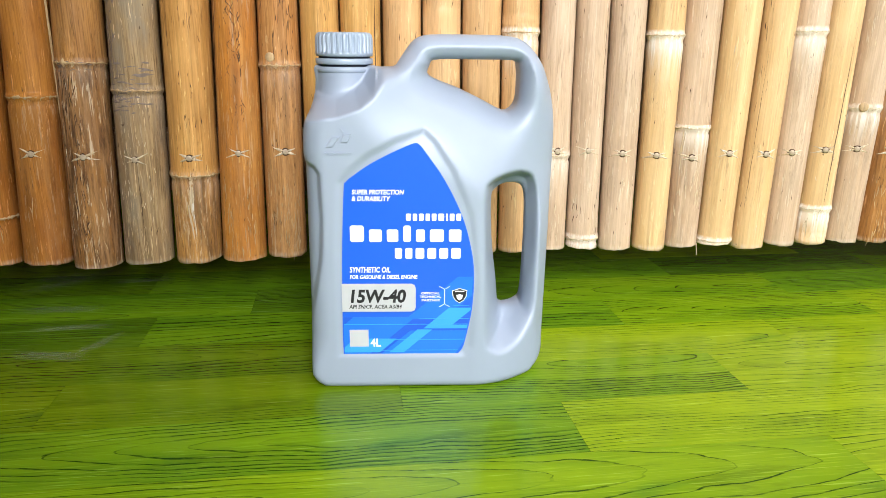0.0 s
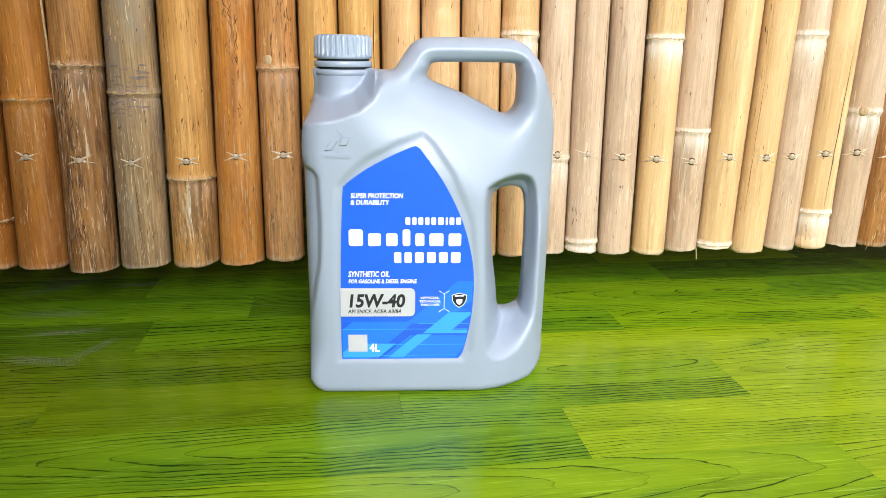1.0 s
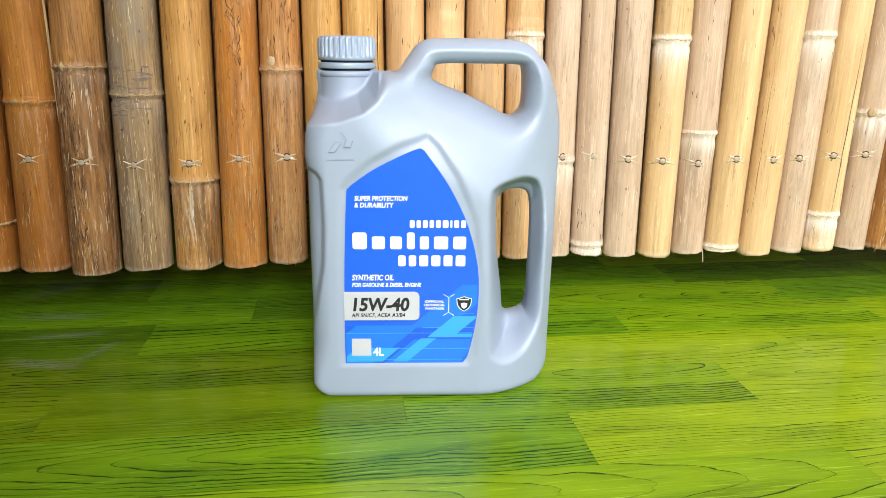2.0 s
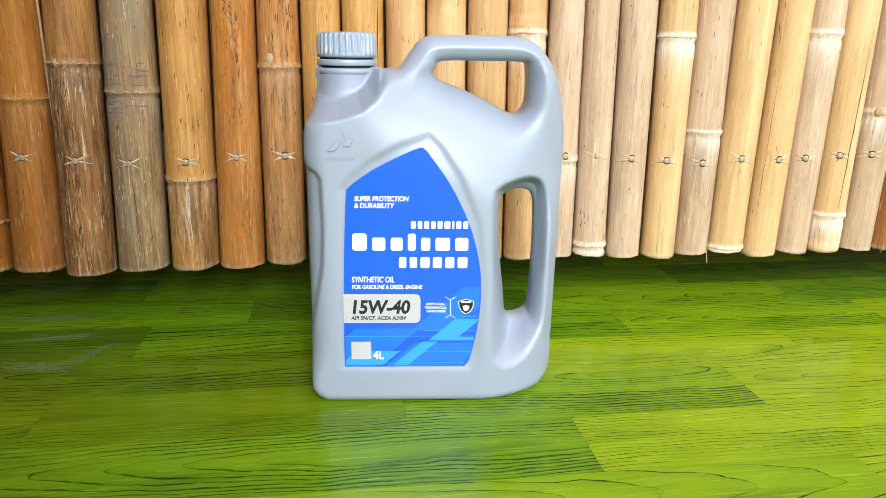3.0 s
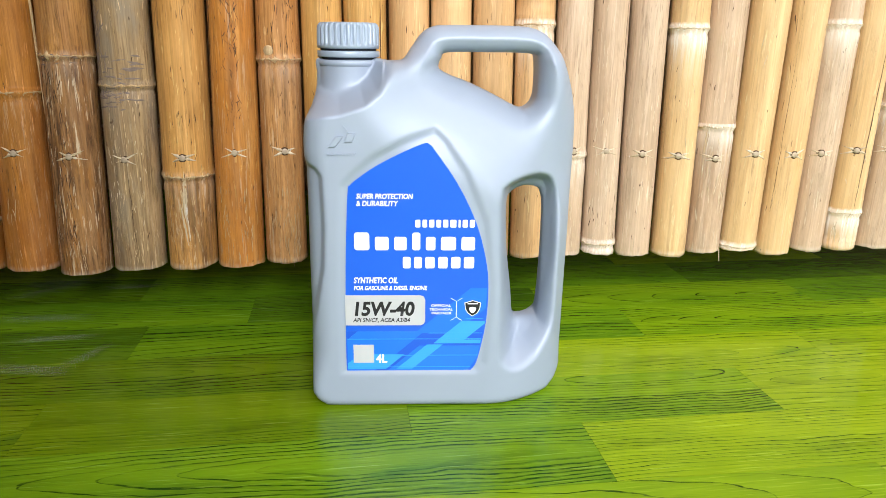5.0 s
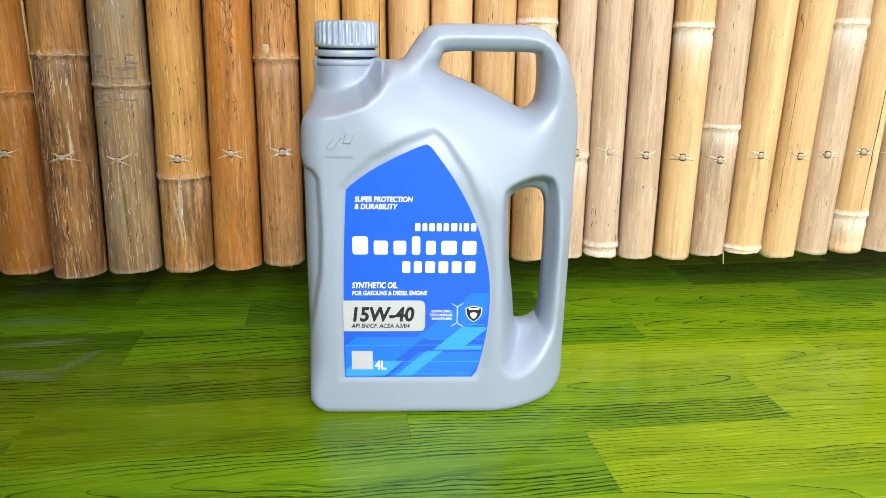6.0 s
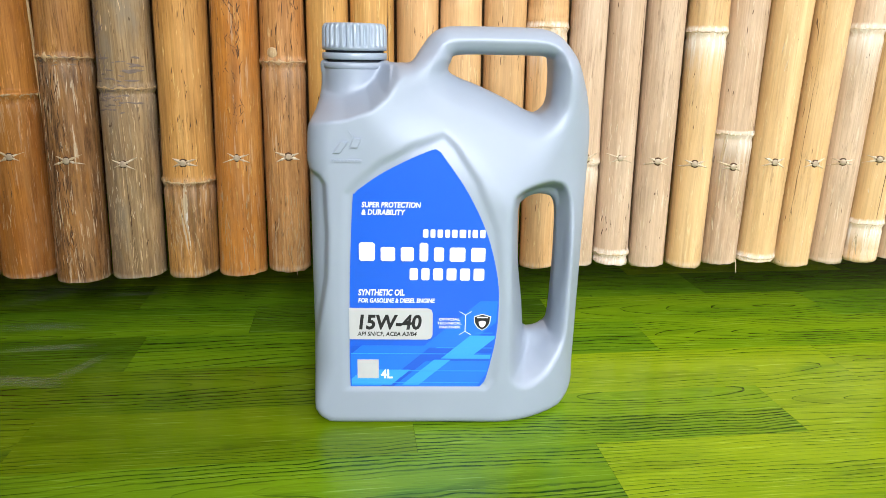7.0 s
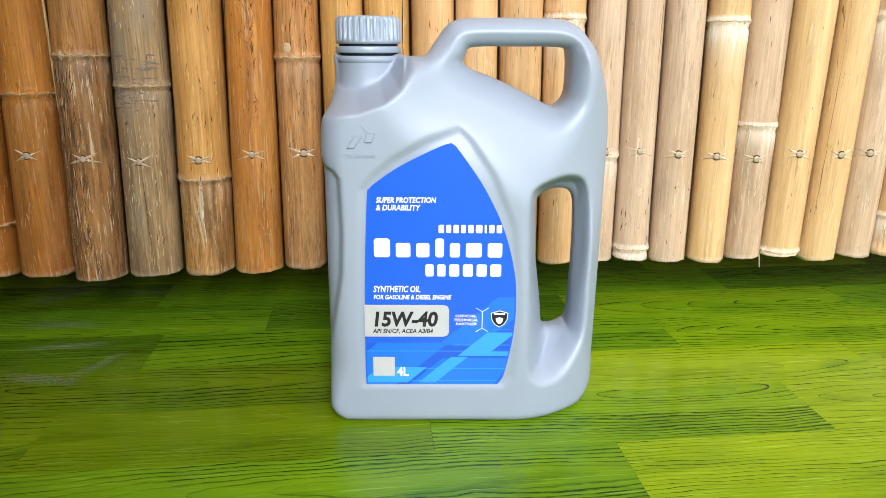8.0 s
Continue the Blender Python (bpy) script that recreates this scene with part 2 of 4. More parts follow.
M_SILVER = silver()
M_CAP = plain("cap_plastic", (0.305, 0.37, 0.455), 0.38, 0.1, 0.05, 90)
M_SLOT = plain("seal_gap", (0.012, 0.018, 0.03), 0.7)
M_BLUE = plain("label_blue", (0.010, 0.108, 0.66), 0.32, 0, 0.04, 30)
M_BLUE_DEEP = plain("label_deep_blue", (0.010, 0.095, 0.60), 0.32, 0, 0.04, 30)
M_AZURE = plain("label_azure", (0.014, 0.165, 0.80), 0.32, 0, 0.05, 30)
M_CYAN = plain("label_cyan", (0.04, 0.33, 0.88), 0.32, 0, 0.05, 30)
M_WHITE = plain("label_white", (0.86, 0.87, 0.88), 0.35, 0, 0.02, 30)
M_PLATE = plain("label_silver", (0.53, 0.54, 0.57), 0.3, 0.15, 0.20, 25)
M_INK = plain("label_ink", (0.006, 0.006, 0.008), 0.6, 0, 0.1, 60)


# ---- building helpers ----
def mesh_of(name, bm, material, smooth=False):
    me = bpy.data.meshes.new(name)
    bm.normal_update()
    bm.to_mesh(me)
    bm.free()
    me.materials.append(material)
    if smooth:
        me.shade_smooth()
    return me


def part(name, bm, material, parent, label="", smooth=False):
    """Links a bmesh as one mesh object under a thing or a part."""
    ob = new(name, mesh_of(name, bm, material, smooth))
    ob.parent = parent
    if label:
        ob["label"] = label
    return ob


def box(x0, x1, y0, y1, z0, z1, bevel=0.0):
    bm = bmesh.new()
    bmesh.ops.create_cube(bm, size=1, matrix=Matrix.LocRotScale(
        ((x0 + x1) / 2, (y0 + y1) / 2, (z0 + z1) / 2), None, (x1 - x0, y1 - y0, z1 - z0)))
    if bevel:
        bmesh.ops.bevel(bm, geom=bm.edges[:], offset=bevel, segments=2, affect="EDGES")
    return bm


def rounded(points, steps=6):
    """A closed Catmull-Rom curve through control points."""
    p = np.array(points, float)
    out = []
    for i in range(len(p)):
        a, b, c, d = p[i - 1], p[i], p[(i + 1) % len(p)], p[(i + 2) % len(p)]
        for t in np.arange(steps) / steps:
            out.append(0.5 * (2 * b + (c - a) * t + (2 * a - 5 * b + 4 * c - d) * t * t + (3 * b - a - 3 * c + d) * t ** 3))
    return np.array(out)


def sheet(points, y, thick=0.0002):
    """A thin slab in the x-z plane, facing -y, with its face at y."""
    bm = bmesh.new()
    area = sum(a[0] * b[1] - b[0] * a[1] for a, b in zip(points, [*points[1:], points[0]]))
    pts = list(points) if area > 0 else list(points)[::-1]
    f = bm.faces.new([bm.verts.new((x, y, z)) for x, z in pts])
    r = bmesh.ops.extrude_face_region(bm, geom=[f])
    for v in r["geom"]:
        if isinstance(v, bmesh.types.BMVert):
            v.co.y += thick
    bmesh.ops.recalc_face_normals(bm, faces=bm.faces[:])
    return bm


def lathe(profile, segs, cx=0.0, cy=0.0):
    """A surface of revolution about z from (radius, height) pairs."""
    bm = bmesh.new()
    rings = []
    for r, z in profile:
        rings.append([bm.verts.new((cx + r * math.cos(k * math.tau / segs), cy + r * math.sin(k * math.tau / segs), z)) for k in range(segs)])
    for a, b in zip(rings, rings[1:]):
        for k in range(segs):
            bm.faces.new((a[k], a[(k + 1) % segs], b[(k + 1) % segs], b[k]))
    for ring in (rings[0][::-1], rings[-1]):
        bm.faces.new(ring)
    return bm


# ---- back wall and floor ----
FLOOR_TURN = 5.5


def wall(name, label, *boxes, material=None):
    """A plastered wall as one mesh of butted boxes."""
    bm = bmesh.new()
    for b in boxes:
        tmp = bpy.data.meshes.new("tmp")
        piece = box(*b)
        piece.to_mesh(tmp)
        piece.free()
        bm.from_mesh(tmp)
        bpy.data.meshes.remove(tmp)
    return tagged(new(name, mesh_of(name, bm, material or M_PLASTER)), label, "wall", kind="structure")


# unseen side wall, added dark so that little light bounces back from the left
wall("wall_left", "unseen brown timber side wall, added to dim the left", (-1.2, -1.1, -2.6, 0.80, 0, 2.4), material=M_TIMBER)
# unseen walls, added with gaps where the two added lamps shine in
wall("wall_right", "unseen plaster side wall, left open for the added fill lamp", (1.25, 1.35, -2.6, -2.0, 0, 2.4), (1.25, 1.35, 0.55, 0.80, 0, 2.4), (1.25, 1.35, -2.0, 0.55, 2.0, 2.4))
wall("wall_front", "unseen plaster front wall, left open for the added lamp", (-1.2, -0.2, -2.7, -2.6, 0, 2.4), (0.9, 1.35, -2.7, -2.6, 0, 2.4), (-0.2, 0.9, -2.7, -2.6, 2.28, 2.4), (-0.2, 0.9, -2.7, -2.6, 0, 0.95))
# unseen panel, added to block front light from the left floor and poles
wall("wall_partition", "unseen brown timber panel added to shade the left side", (-1.1, -0.03, -1.05, -0.95, 0, 2.4), material=M_TIMBER)
# unseen ceiling, added in white as a reflector for fill from above
tagged(new("ceiling", mesh_of("ceiling", box(-1.2, 1.35, -2.7, 0.9, 2.4, 2.5), M_PLASTER)), "unseen white ceiling added to bounce light down", "ceiling", kind="structure")
# added backing; its dark colour stands in for the shade between the poles
wall_back = tagged(new("wall_back", mesh_of("wall_back", box(-1.2, 1.35, 0.80, 0.90, 0.0, 2.4), M_TIMBER)),
                   "dark timber backing added behind the bamboo to darken its gaps", "wall", kind="structure")


# ---- bamboo wall ----
bamboo_wall = tagged(new("bamboo_wall"), "wall of upright dry bamboo poles nailed side by side", "bamboo wall", kind="structure")
WALL_SLOPE = 0.06


def wall_y(x):
    return 0.222 + WALL_SLOPE * x


def culm(xb, rb, xt, rt, zb, nodes, material, nail=None, knob=None, wax=0.0, old=0.0, split=None, label="", scuffs=()):
    """One hollow pole: x and radius near its foot and at z = 0.32, foot height, node heights, nail (x, z)."""
    rnd = random.Random(int(xb * 7919) + 11)
    # the unseen upper length reaches the ceiling to keep light off the back
    top, segs = 2.36, 28
    lean = (xt - xb) / 0.27
    swell = (rt - rb) / 0.27
    base = Vector((xb, wall_y(xb), zb))

    def radius(z):
        r = 0.970 * rb + swell * min(z, 0.35)
        for n in nodes:
            d = z - (n - zb)
            r += 0.0011 * math.exp(-(d / 0.003) ** 2) - 0.0012 * math.exp(-((d + 0.005) / 0.003) ** 2) + 0.0006 * math.exp(-(d / 0.03) ** 2)
        return r

    heights = {0.0, 0.002, 0.006, top}
    heights |= {i * 0.035 for i in range(1, 33)}
    for n in nodes:
        heights |= {n - zb + d for d in (-0.05, -0.035, -0.026, -0.02, -0.013, -0.009, -0.006, -0.003, -0.001, 0.001, 0.003, 0.006, 0.01, 0.02)}
    heights = sorted(h for h in heights if h >= 0)
    seed = rnd.random() * 50
    bm = bmesh.new()
    rows = []

    def ring(h, inset):
        out = []
        for k in range(segs):
            a = k * math.tau / segs
            wob = 1 + 0.03 * noise.noise((math.cos(a) * 1.2 + seed, math.sin(a) * 1.2, h * 2.5)) - inset / rb
            rag = 0.0016 * noise.noise((math.cos(a) * 6 + seed, math.sin(a) * 6, 3)) + 0.0012 * math.sin(a + seed) if h == 0 else 0
            r = radius(h) * wob
            out.append(bm.verts.new((lean * min(h, 0.5) + r * math.cos(a), 0.004 * noise.noise((seed, h * 1.5, 0)) + r * math.sin(a), h + rag)))
        return out

    rows.append(ring(0.045, 0.0055))
    rows.append(ring(0.0, 0.0050))
    rows += [ring(h, 0.0) for h in heights]
    for a, b in zip(rows, rows[1:]):
        for k in range(segs):
            bm.faces.new((a[k], a[(k + 1) % segs], b[(k + 1) % segs], b[k]))
    bm.faces.new(rows[0])
    bm.faces.new(rows[-1])
    bmesh.ops.recalc_face_normals(bm, faces=bm.faces[:])
    ob = part("bamboo_pole", bm, material, bamboo_wall, label, True)
    for f in ob.data.polygons:
        f.use_smooth = abs(f.normal.z) < 0.7
    ob.matrix_basis = Matrix.Translation(base)
    # waxy bloom under the nodes, and the darker, older skin of the lowest joint
    bloom = ob.data.attributes.new("wax", "FLOAT", "POINT").data
    aged = ob.data.attributes.new("old", "FLOAT", "POINT").data
    for v in ob.data.vertices:
        w = 0.0
        for n in nodes:
            d = v.co.z - (n - zb)
            if -0.06 < d < 0.004:
                w = max(w, wax * (1.0 if d > -0.014 else math.exp((d + 0.014) / 0.014)))
        bloom[v.index].value = max(w, 0.25 if v.co.z < 0.0026 else 0.0)
        aged[v.index].value = old if v.co.z < nodes[0] - zb else 0.0

    def skin(x, z, lift):
        """A point on the pole's front at local x offset from its axis."""
        h = z - zb
        r = radius(h) + lift
        x = max(-r * 0.95, min(r * 0.95, x))
        return Vector((lean * min(h, 0.5) + x, -math.sqrt(r * r - x * x) + 0.004 * noise.noise((seed, h * 1.5, 0)), h))

    # pale frayed ring at each node
    for n in nodes:
        if n > 0.40:
            continue
        bm = bmesh.new()
        strips = []
        for k in range(41):
            a = -math.pi * k / 40
            r = radius(n - zb)
            c = Vector((lean * (n - zb), 0.004 * noise.noise((seed, (n - zb) * 1.5, 0)), n - zb))
            w = 0.0007 + (0.0020 if material in (M_STRAW, M_PALE, M_PEACH) else 0.0042) * max(0.0, noise.noise((k * 0.6, seed, 1)) + 0.15)
            j = 0.0012 * noise.noise((k * 0.35, seed, 7))
            way = Vector((math.cos(a), math.sin(a), 0))
            strips.append([bm.verts.new(c + way * (r - 0.0012) + Vector((0, 0, j - w))),
                           bm.verts.new(c + way * (r + 0.0001) + Vector((0, 0, j - w * 0.4))),
                           bm.verts.new(c + way * (r + 0.0002) + Vector((0, 0, j + w * 0.5))),
                           bm.verts.new(c + way * (r - 0.0012) + Vector((0, 0, j + w)))])
        for a, b in zip(strips, strips[1:]):
            for i in range(3):
                bm.faces.new((a[i], b[i], b[i + 1], a[i + 1]))
        bmesh.ops.recalc_face_normals(bm, faces=bm.faces[:])
        part("node_ring", bm, M_SCAR if material in (M_STRAW, M_PALE) else M_FIBRE, ob, "frayed pale node ring", True)

    if nail:
        nx, nz = nail[0] - xb - lean * (nail[1] - zb), nail[1]
        c = skin(nx, nz, 0.0)
        n = Vector((nx, -math.sqrt(max(1e-6, radius(nz - zb) ** 2 - nx * nx)), 0)).normalized()
        bm = lathe([(0.0012, -0.004), (0.0012, 0.0004), (0.0028, 0.0005), (0.0030, 0.0008), (0.0026, 0.0011), (0.0008, 0.0012)], 14)
        bm.transform(Matrix.Translation(c) @ n.to_track_quat("Z", "Y").to_matrix().to_4x4())
        nail_head = part("nail", bm, M_NAIL, ob, "rusty round nail head", True)
        bm = bmesh.new()
        inner, outer = [], []
        for k in range(17):
            a = k * math.tau / 16
            wide = 0.0040 + 0.0008 * noise.noise((math.cos(a) * 2, math.sin(a) * 2, seed))
            inner.append(bm.verts.new(skin(nx + 0.0020 * math.cos(a), nz + 0.0020 * math.sin(a), 0.0004)))
            outer.append(bm.verts.new(skin(nx + wide * math.cos(a), nz + wide * math.sin(a), 0.0001)))
        for k in range(16):
            bm.faces.new((inner[k], outer[k], outer[k + 1], inner[k + 1]))
        bmesh.ops.recalc_face_normals(bm, faces=bm.faces[:])
        part("nail_pit", bm, M_CRACK, ob, "dark bruised rim round the nail", True)
        # splintered cross cut round the nail
        for a in (32, 148, 212, 328):
            a = radians(a + rnd.uniform(-9, 9))
            l0, l1 = 0.0032, rnd.uniform(0.010, 0.0155)
            bm = bmesh.new()
            lo, mid, hi = [], [], []
            for i in range(6):
                t = l0 + (l1 - l0) * i / 5
                w = 0.0019 * (1 - i / 5.6) * rnd.uniform(0.7, 1.2)
                px, pz = nx + t * math.cos(a), nz + t * math.sin(a) * 0.62
                lo.append(bm.verts.new(skin(px + w * math.sin(a), pz - w * math.cos(a), -0.0002)))
                mid.append(bm.verts.new(skin(px, pz, 0.0006)))
                hi.append(bm.verts.new(skin(px - w * math.sin(a), pz + w * math.cos(a), -0.0002)))
            for i in range(5):
                bm.faces.new((lo[i], lo[i + 1], mid[i + 1], mid[i]))
                bm.faces.new((mid[i], mid[i + 1], hi[i + 1], hi[i]))
            bmesh.ops.recalc_face_normals(bm, faces=bm.faces[:])
            part("splinter", bm, M_SCAR, ob)
    if split:
        # a long drying crack: x offset at its foot and its top, and its heights
        x0, x1, z0, z1 = split
        bm = bmesh.new()
        lo, mid, hi = [], [], []
        for i in range(25):
            t = i / 24
            w = 0.0006 * math.sin(math.pi * min(1, 0.08 + t)) * rnd.uniform(0.5, 1.2)
            px, pz = x0 + (x1 - x0) * t + 0.0006 * noise.noise((seed, t * 9, 2)), z0 + (z1 - z0) * t
            lo.append(bm.verts.new(skin(px - w, pz, 0.0)))
            mid.append(bm.verts.new(skin(px, pz, 0.00025)))
            hi.append(bm.verts.new(skin(px + w, pz, 0.0)))
        for i in range(24):
            bm.faces.new((lo[i], mid[i], mid[i + 1], lo[i + 1]))
            bm.faces.new((mid[i], hi[i], hi[i + 1], mid[i + 1]))
        bmesh.ops.recalc_face_normals(bm, faces=bm.faces[:])
        part("split", bm, M_CRACK, ob, "long dark drying crack")
    if knob:
        kx, kz = knob
        c = skin(kx, kz, -0.001)
        n = Vector((kx, -radius(kz - zb), 0.0)).normalized()
        bm = lathe([(0.0050, -0.002), (0.0052, 0.0004), (0.0040, 0.0016), (0.0026, 0.0013), (0.0014, 0.0018), (0.0004, 0.0018)], 14)
        bm.transform(Matrix.Translation(c) @ n.to_track_quat("Z", "Y").to_matrix().to_4x4())
        part("branch_scar", bm, M_FIBRE, ob, "round pale branch scar", True)
    for sc in scuffs:
        scratches(ob, skin, rnd, *sc)
    return ob


def scratches(pole, skin, rnd, material, count, x0, x1, z0, z1, length, width, tilt=90, sway=8, label=""):
    """Many short raised fibres or scratches on a pole's front: their field, greatest length and width, and lie in degrees."""
    bm = bmesh.new()
    for _ in range(count):
        cx, cz = rnd.uniform(x0, x1), rnd.uniform(z0, z1)
        a, size, w = radians(tilt + rnd.gauss(0, sway)), length * rnd.uniform(0.3, 1.0), width * rnd.uniform(0.5, 1.0)
        bend, rows = rnd.uniform(-0.01, 0.01) * sway, []
        for i in range(6):
            t = i / 5 - 0.5
            b = a + bend * t * 2
            px, pz, half = cx + size * t * math.cos(b), cz + size * t * math.sin(b), w * (1 - (2 * t) ** 2) * 0.5 + 0.00003
            rows.append([bm.verts.new(skin(px + half * k * math.sin(b), pz - half * k * math.cos(b), lift)) for k, lift in ((-1, 0.00002), (0, 0.00022), (1, 0.00002))])
        for r, q in zip(rows, rows[1:]):
            bm.faces.new((r[0], q[0], q[1], r[1]))
            bm.faces.new((r[1], q[1], q[2], r[2]))
    bmesh.ops.recalc_face_normals(bm, faces=bm.faces[:])
    tagged(part("scratches", bm, material, pole, label), kind="stuff")


def aged(count=40, dark=25):
    """Loose pale fibres near a pole's foot, and a few dark flecks higher up."""
    return ((M_FIBRE, count, -0.017, 0.017, 0.056, 0.13, 0.016, 0.0008), (M_CRACK, dark, -0.018, 0.018, 0.08, 0.36, 0.009, 0.0006))


def ticks(count=5):
    """Sparse small brown ticks on a clean pole."""
    return ((M_CRACK, count, -0.015, 0.015, 0.07, 0.38, 0.007, 0.0005, 90, 7), (M_SCAR, count, -0.015, 0.015, 0.06, 0.38, 0.016, 0.0007))


culm(-0.432, 0.025, -0.420, 0.0230, 0.050, (0.30, 0.66), M_BROWN)
culm(-0.381, 0.024, -0.368, 0.0230, 0.050, (0.10, 0.45, 0.8), M_AMBER, (-0.372, 0.166), scuffs=aged(14, 14))
culm(-0.331, 0.0255, -0.318, 0.0228, 0.050, (0.222, 0.58, 0.92), M_AMBER, (-0.322, 0.167), old=0.3, scuffs=aged(12, 16))
culm(-0.280, 0.0250, -0.269, 0.0238, 0.045, (0.255, 0.60), M_BROWN, (-0.272, 0.164), wax=0.1, old=0.9, scuffs=aged(30, 0) + ((M_CRACK, 110, -0.020, 0.006, 0.06, 0.245, 0.018, 0.0009, 92, 10), (M_SCAR, 45, -0.021, 0.012, 0.07, 0.24, 0.014, 0.0007), (M_BARK, 16, -0.018, 0.018, 0.247, 0.257, 0.010, 0.0012, 0, 14)))
culm(-0.2275, 0.0258, -0.218, 0.0245, 0.049, (0.229, 0.55), M_GREY, (-0.223, 0.161), wax=0.08, old=0.3, split=(0.0060, 0.0020, 0.07, 0.16), scuffs=aged(45, 18) + ((M_BARK, 40, -0.018, 0.018, 0.205, 0.258, 0.014, 0.0022, 0, 10), (M_BARK, 60, -0.023, -0.009, 0.22, 0.37, 0.014, 0.0016, 84, 16), (M_SCAR, 30, -0.018, 0.018, 0.09, 0.20, 0.008, 0.0008)))
culm(-0.1755, 0.0248, -0.168, 0.0240, 0.050, (0.143, 0.50), M_TAWNY, (-0.170, 0.162), wax=0.12, old=0.75, scuffs=aged(40, 40) + ((M_SCAR, 9, 0.000, 0.005, 0.070, 0.135, 0.050, 0.0026, 94, 3),))
culm(-0.1265, 0.0238, -0.120, 0.0217, 0.050, (0.42, 0.77), M_ORANGE, (-0.121, 0.167), old=0.35, split=(-0.0200, -0.0170, 0.19, 0.36), scuffs=aged(45, 20) + ((M_CRACK, 120, -0.005, 0.009, 0.185, 0.37, 0.012, 0.0008, 90, 24),))
culm(-0.0805, 0.0214, -0.078, 0.0203, 0.055, (0.254, 0.6), M_TAN, (-0.074, 0.168), (-0.006, 0.262), wax=0.1, old=0.45, scuffs=aged(55, 20) + ((M_CRACK, 30, -0.015, 0.015, 0.265, 0.37, 0.018, 0.0007, 90, 5),))
culm(-0.037, 0.0203, -0.037, 0.0197, 0.055, (0.37, 0.7), M_HONEY, (-0.036, 0.166), scuffs=aged(12, 16))
culm(0.0055, 0.0215, 0.004, 0.0207, 0.055, (0.34, 0.72), M_HONEY, (0.005, 0.165), split=(0.0150, 0.0150, 0.10, 0.4), scuffs=aged(12, 16))
culm(0.048, 0.0203, 0.046, 0.0200, 0.055, (0.40, 0.75), M_PEACH, (0.047, 0.165), scuffs=aged(12, 16))
culm(0.0895, 0.0205, 0.087, 0.0200, 0.055, (0.35, 0.69), M_PEACH, (0.088, 0.166), scuffs=aged(12, 16))
culm(0.132, 0.0210, 0.129, 0.0210, 0.054, (0.44, 0.8), M_PEACH, (0.130, 0.165), scuffs=aged(12, 16))
culm(0.173, 0.0190, 0.170, 0.0194, 0.054, (0.289, 0.62), M_PEACH, (0.171, 0.165), wax=0.7, scuffs=aged(12, 16))
culm(0.212, 0.0192, 0.209, 0.0180, 0.055, (0.162, 0.48), M_PALE, (0.213, 0.167), wax=0.5, old=0.15, scuffs=ticks(4) + ((M_SCAR, 26, -0.014, 0.014, 0.06, 0.155, 0.018, 0.0008),))
culm(0.251, 0.0182, 0.246, 0.0184, 0.055, (0.067, 0.41), M_PALE, (0.248, 0.167), wax=0.7, old=0.2, split=(0.0100, 0.0150, 0.19, 0.36), scuffs=ticks(7) + ((M_SCAR, 30, -0.014, 0.014, 0.07, 0.17, 0.014, 0.0008), (M_CRACK, 14, -0.014, 0.014, 0.06, 0.15, 0.012, 0.0006)))
culm(0.290, 0.0190, 0.285, 0.0197, 0.053, (0.38, 0.74), M_PALE, (0.286, 0.164), scuffs=ticks())
culm(0.330, 0.0195, 0.327, 0.0197, 0.054, (0.288, 0.63), M_STRAW, (0.324, 0.162), wax=0.95, scuffs=ticks())
culm(0.369, 0.0192, 0.367, 0.0205, 0.055, (0.191, 0.52), M_PALE, (0.365, 0.159), wax=0.8, old=0.3, scuffs=ticks(7) + ((M_SCAR, 24, -0.015, 0.015, 0.07, 0.19, 0.026, 0.0013), (M_CRACK, 12, -0.015, 0.015, 0.19, 0.36, 0.014, 0.0006)))
culm(0.409, 0.0200, 0.410, 0.0210, 0.057, (0.062, 0.43), M_STRAW, (0.407, 0.164), wax=0.8, scuffs=ticks())
culm(0.450, 0.0195, 0.452, 0.0190, 0.053, (0.36, 0.71), M_STRAW, (0.450, 0.163), split=(-0.0140, -0.0120, 0.10, 0.33), scuffs=ticks(5) + ((M_CRACK, 26, -0.017, -0.010, 0.10, 0.36, 0.020, 0.0008, 90, 5),))
culm(0.489, 0.0187, 0.489, 0.0187, 0.056, (0.294, 0.61), M_PALE, (0.482, 0.164), wax=0.7, scuffs=ticks())
culm(0.528, 0.0187, 0.527, 0.0186, 0.057, (0.098, 0.45), M_STRAW, (0.521, 0.167), wax=1.0, split=(0.0010, 0.0060, 0.105, 0.30), scuffs=ticks(4) + ((M_SCAR, 10, -0.015, 0.015, 0.065, 0.095, 0.02, 0.0012),))
culm(0.567, 0.0187, 0.567, 0.0200, 0.057, (0.213, 0.55), M_PALE, (0.559, 0.168), (-0.009, 0.2145), wax=0.7, old=0.2, scuffs=ticks(8))
culm(0.605, 0.0185, 0.608, 0.0205, 0.058, (0.233, 0.6), M_BROWN, (0.602, 0.166), wax=0.3, scuffs=aged(30, 30))
culm(0.645, 0.0195, 0.650, 0.0205, 0.058, (0.15, 0.5), M_PALE, (0.645, 0.166))
culm(0.686, 0.0200, 0.692, 0.0205, 0.058, (0.27, 0.6), M_STRAW, (0.687, 0.166))
# unseen extra poles, added to both sides to close off light from behind
fill = random.Random(3)
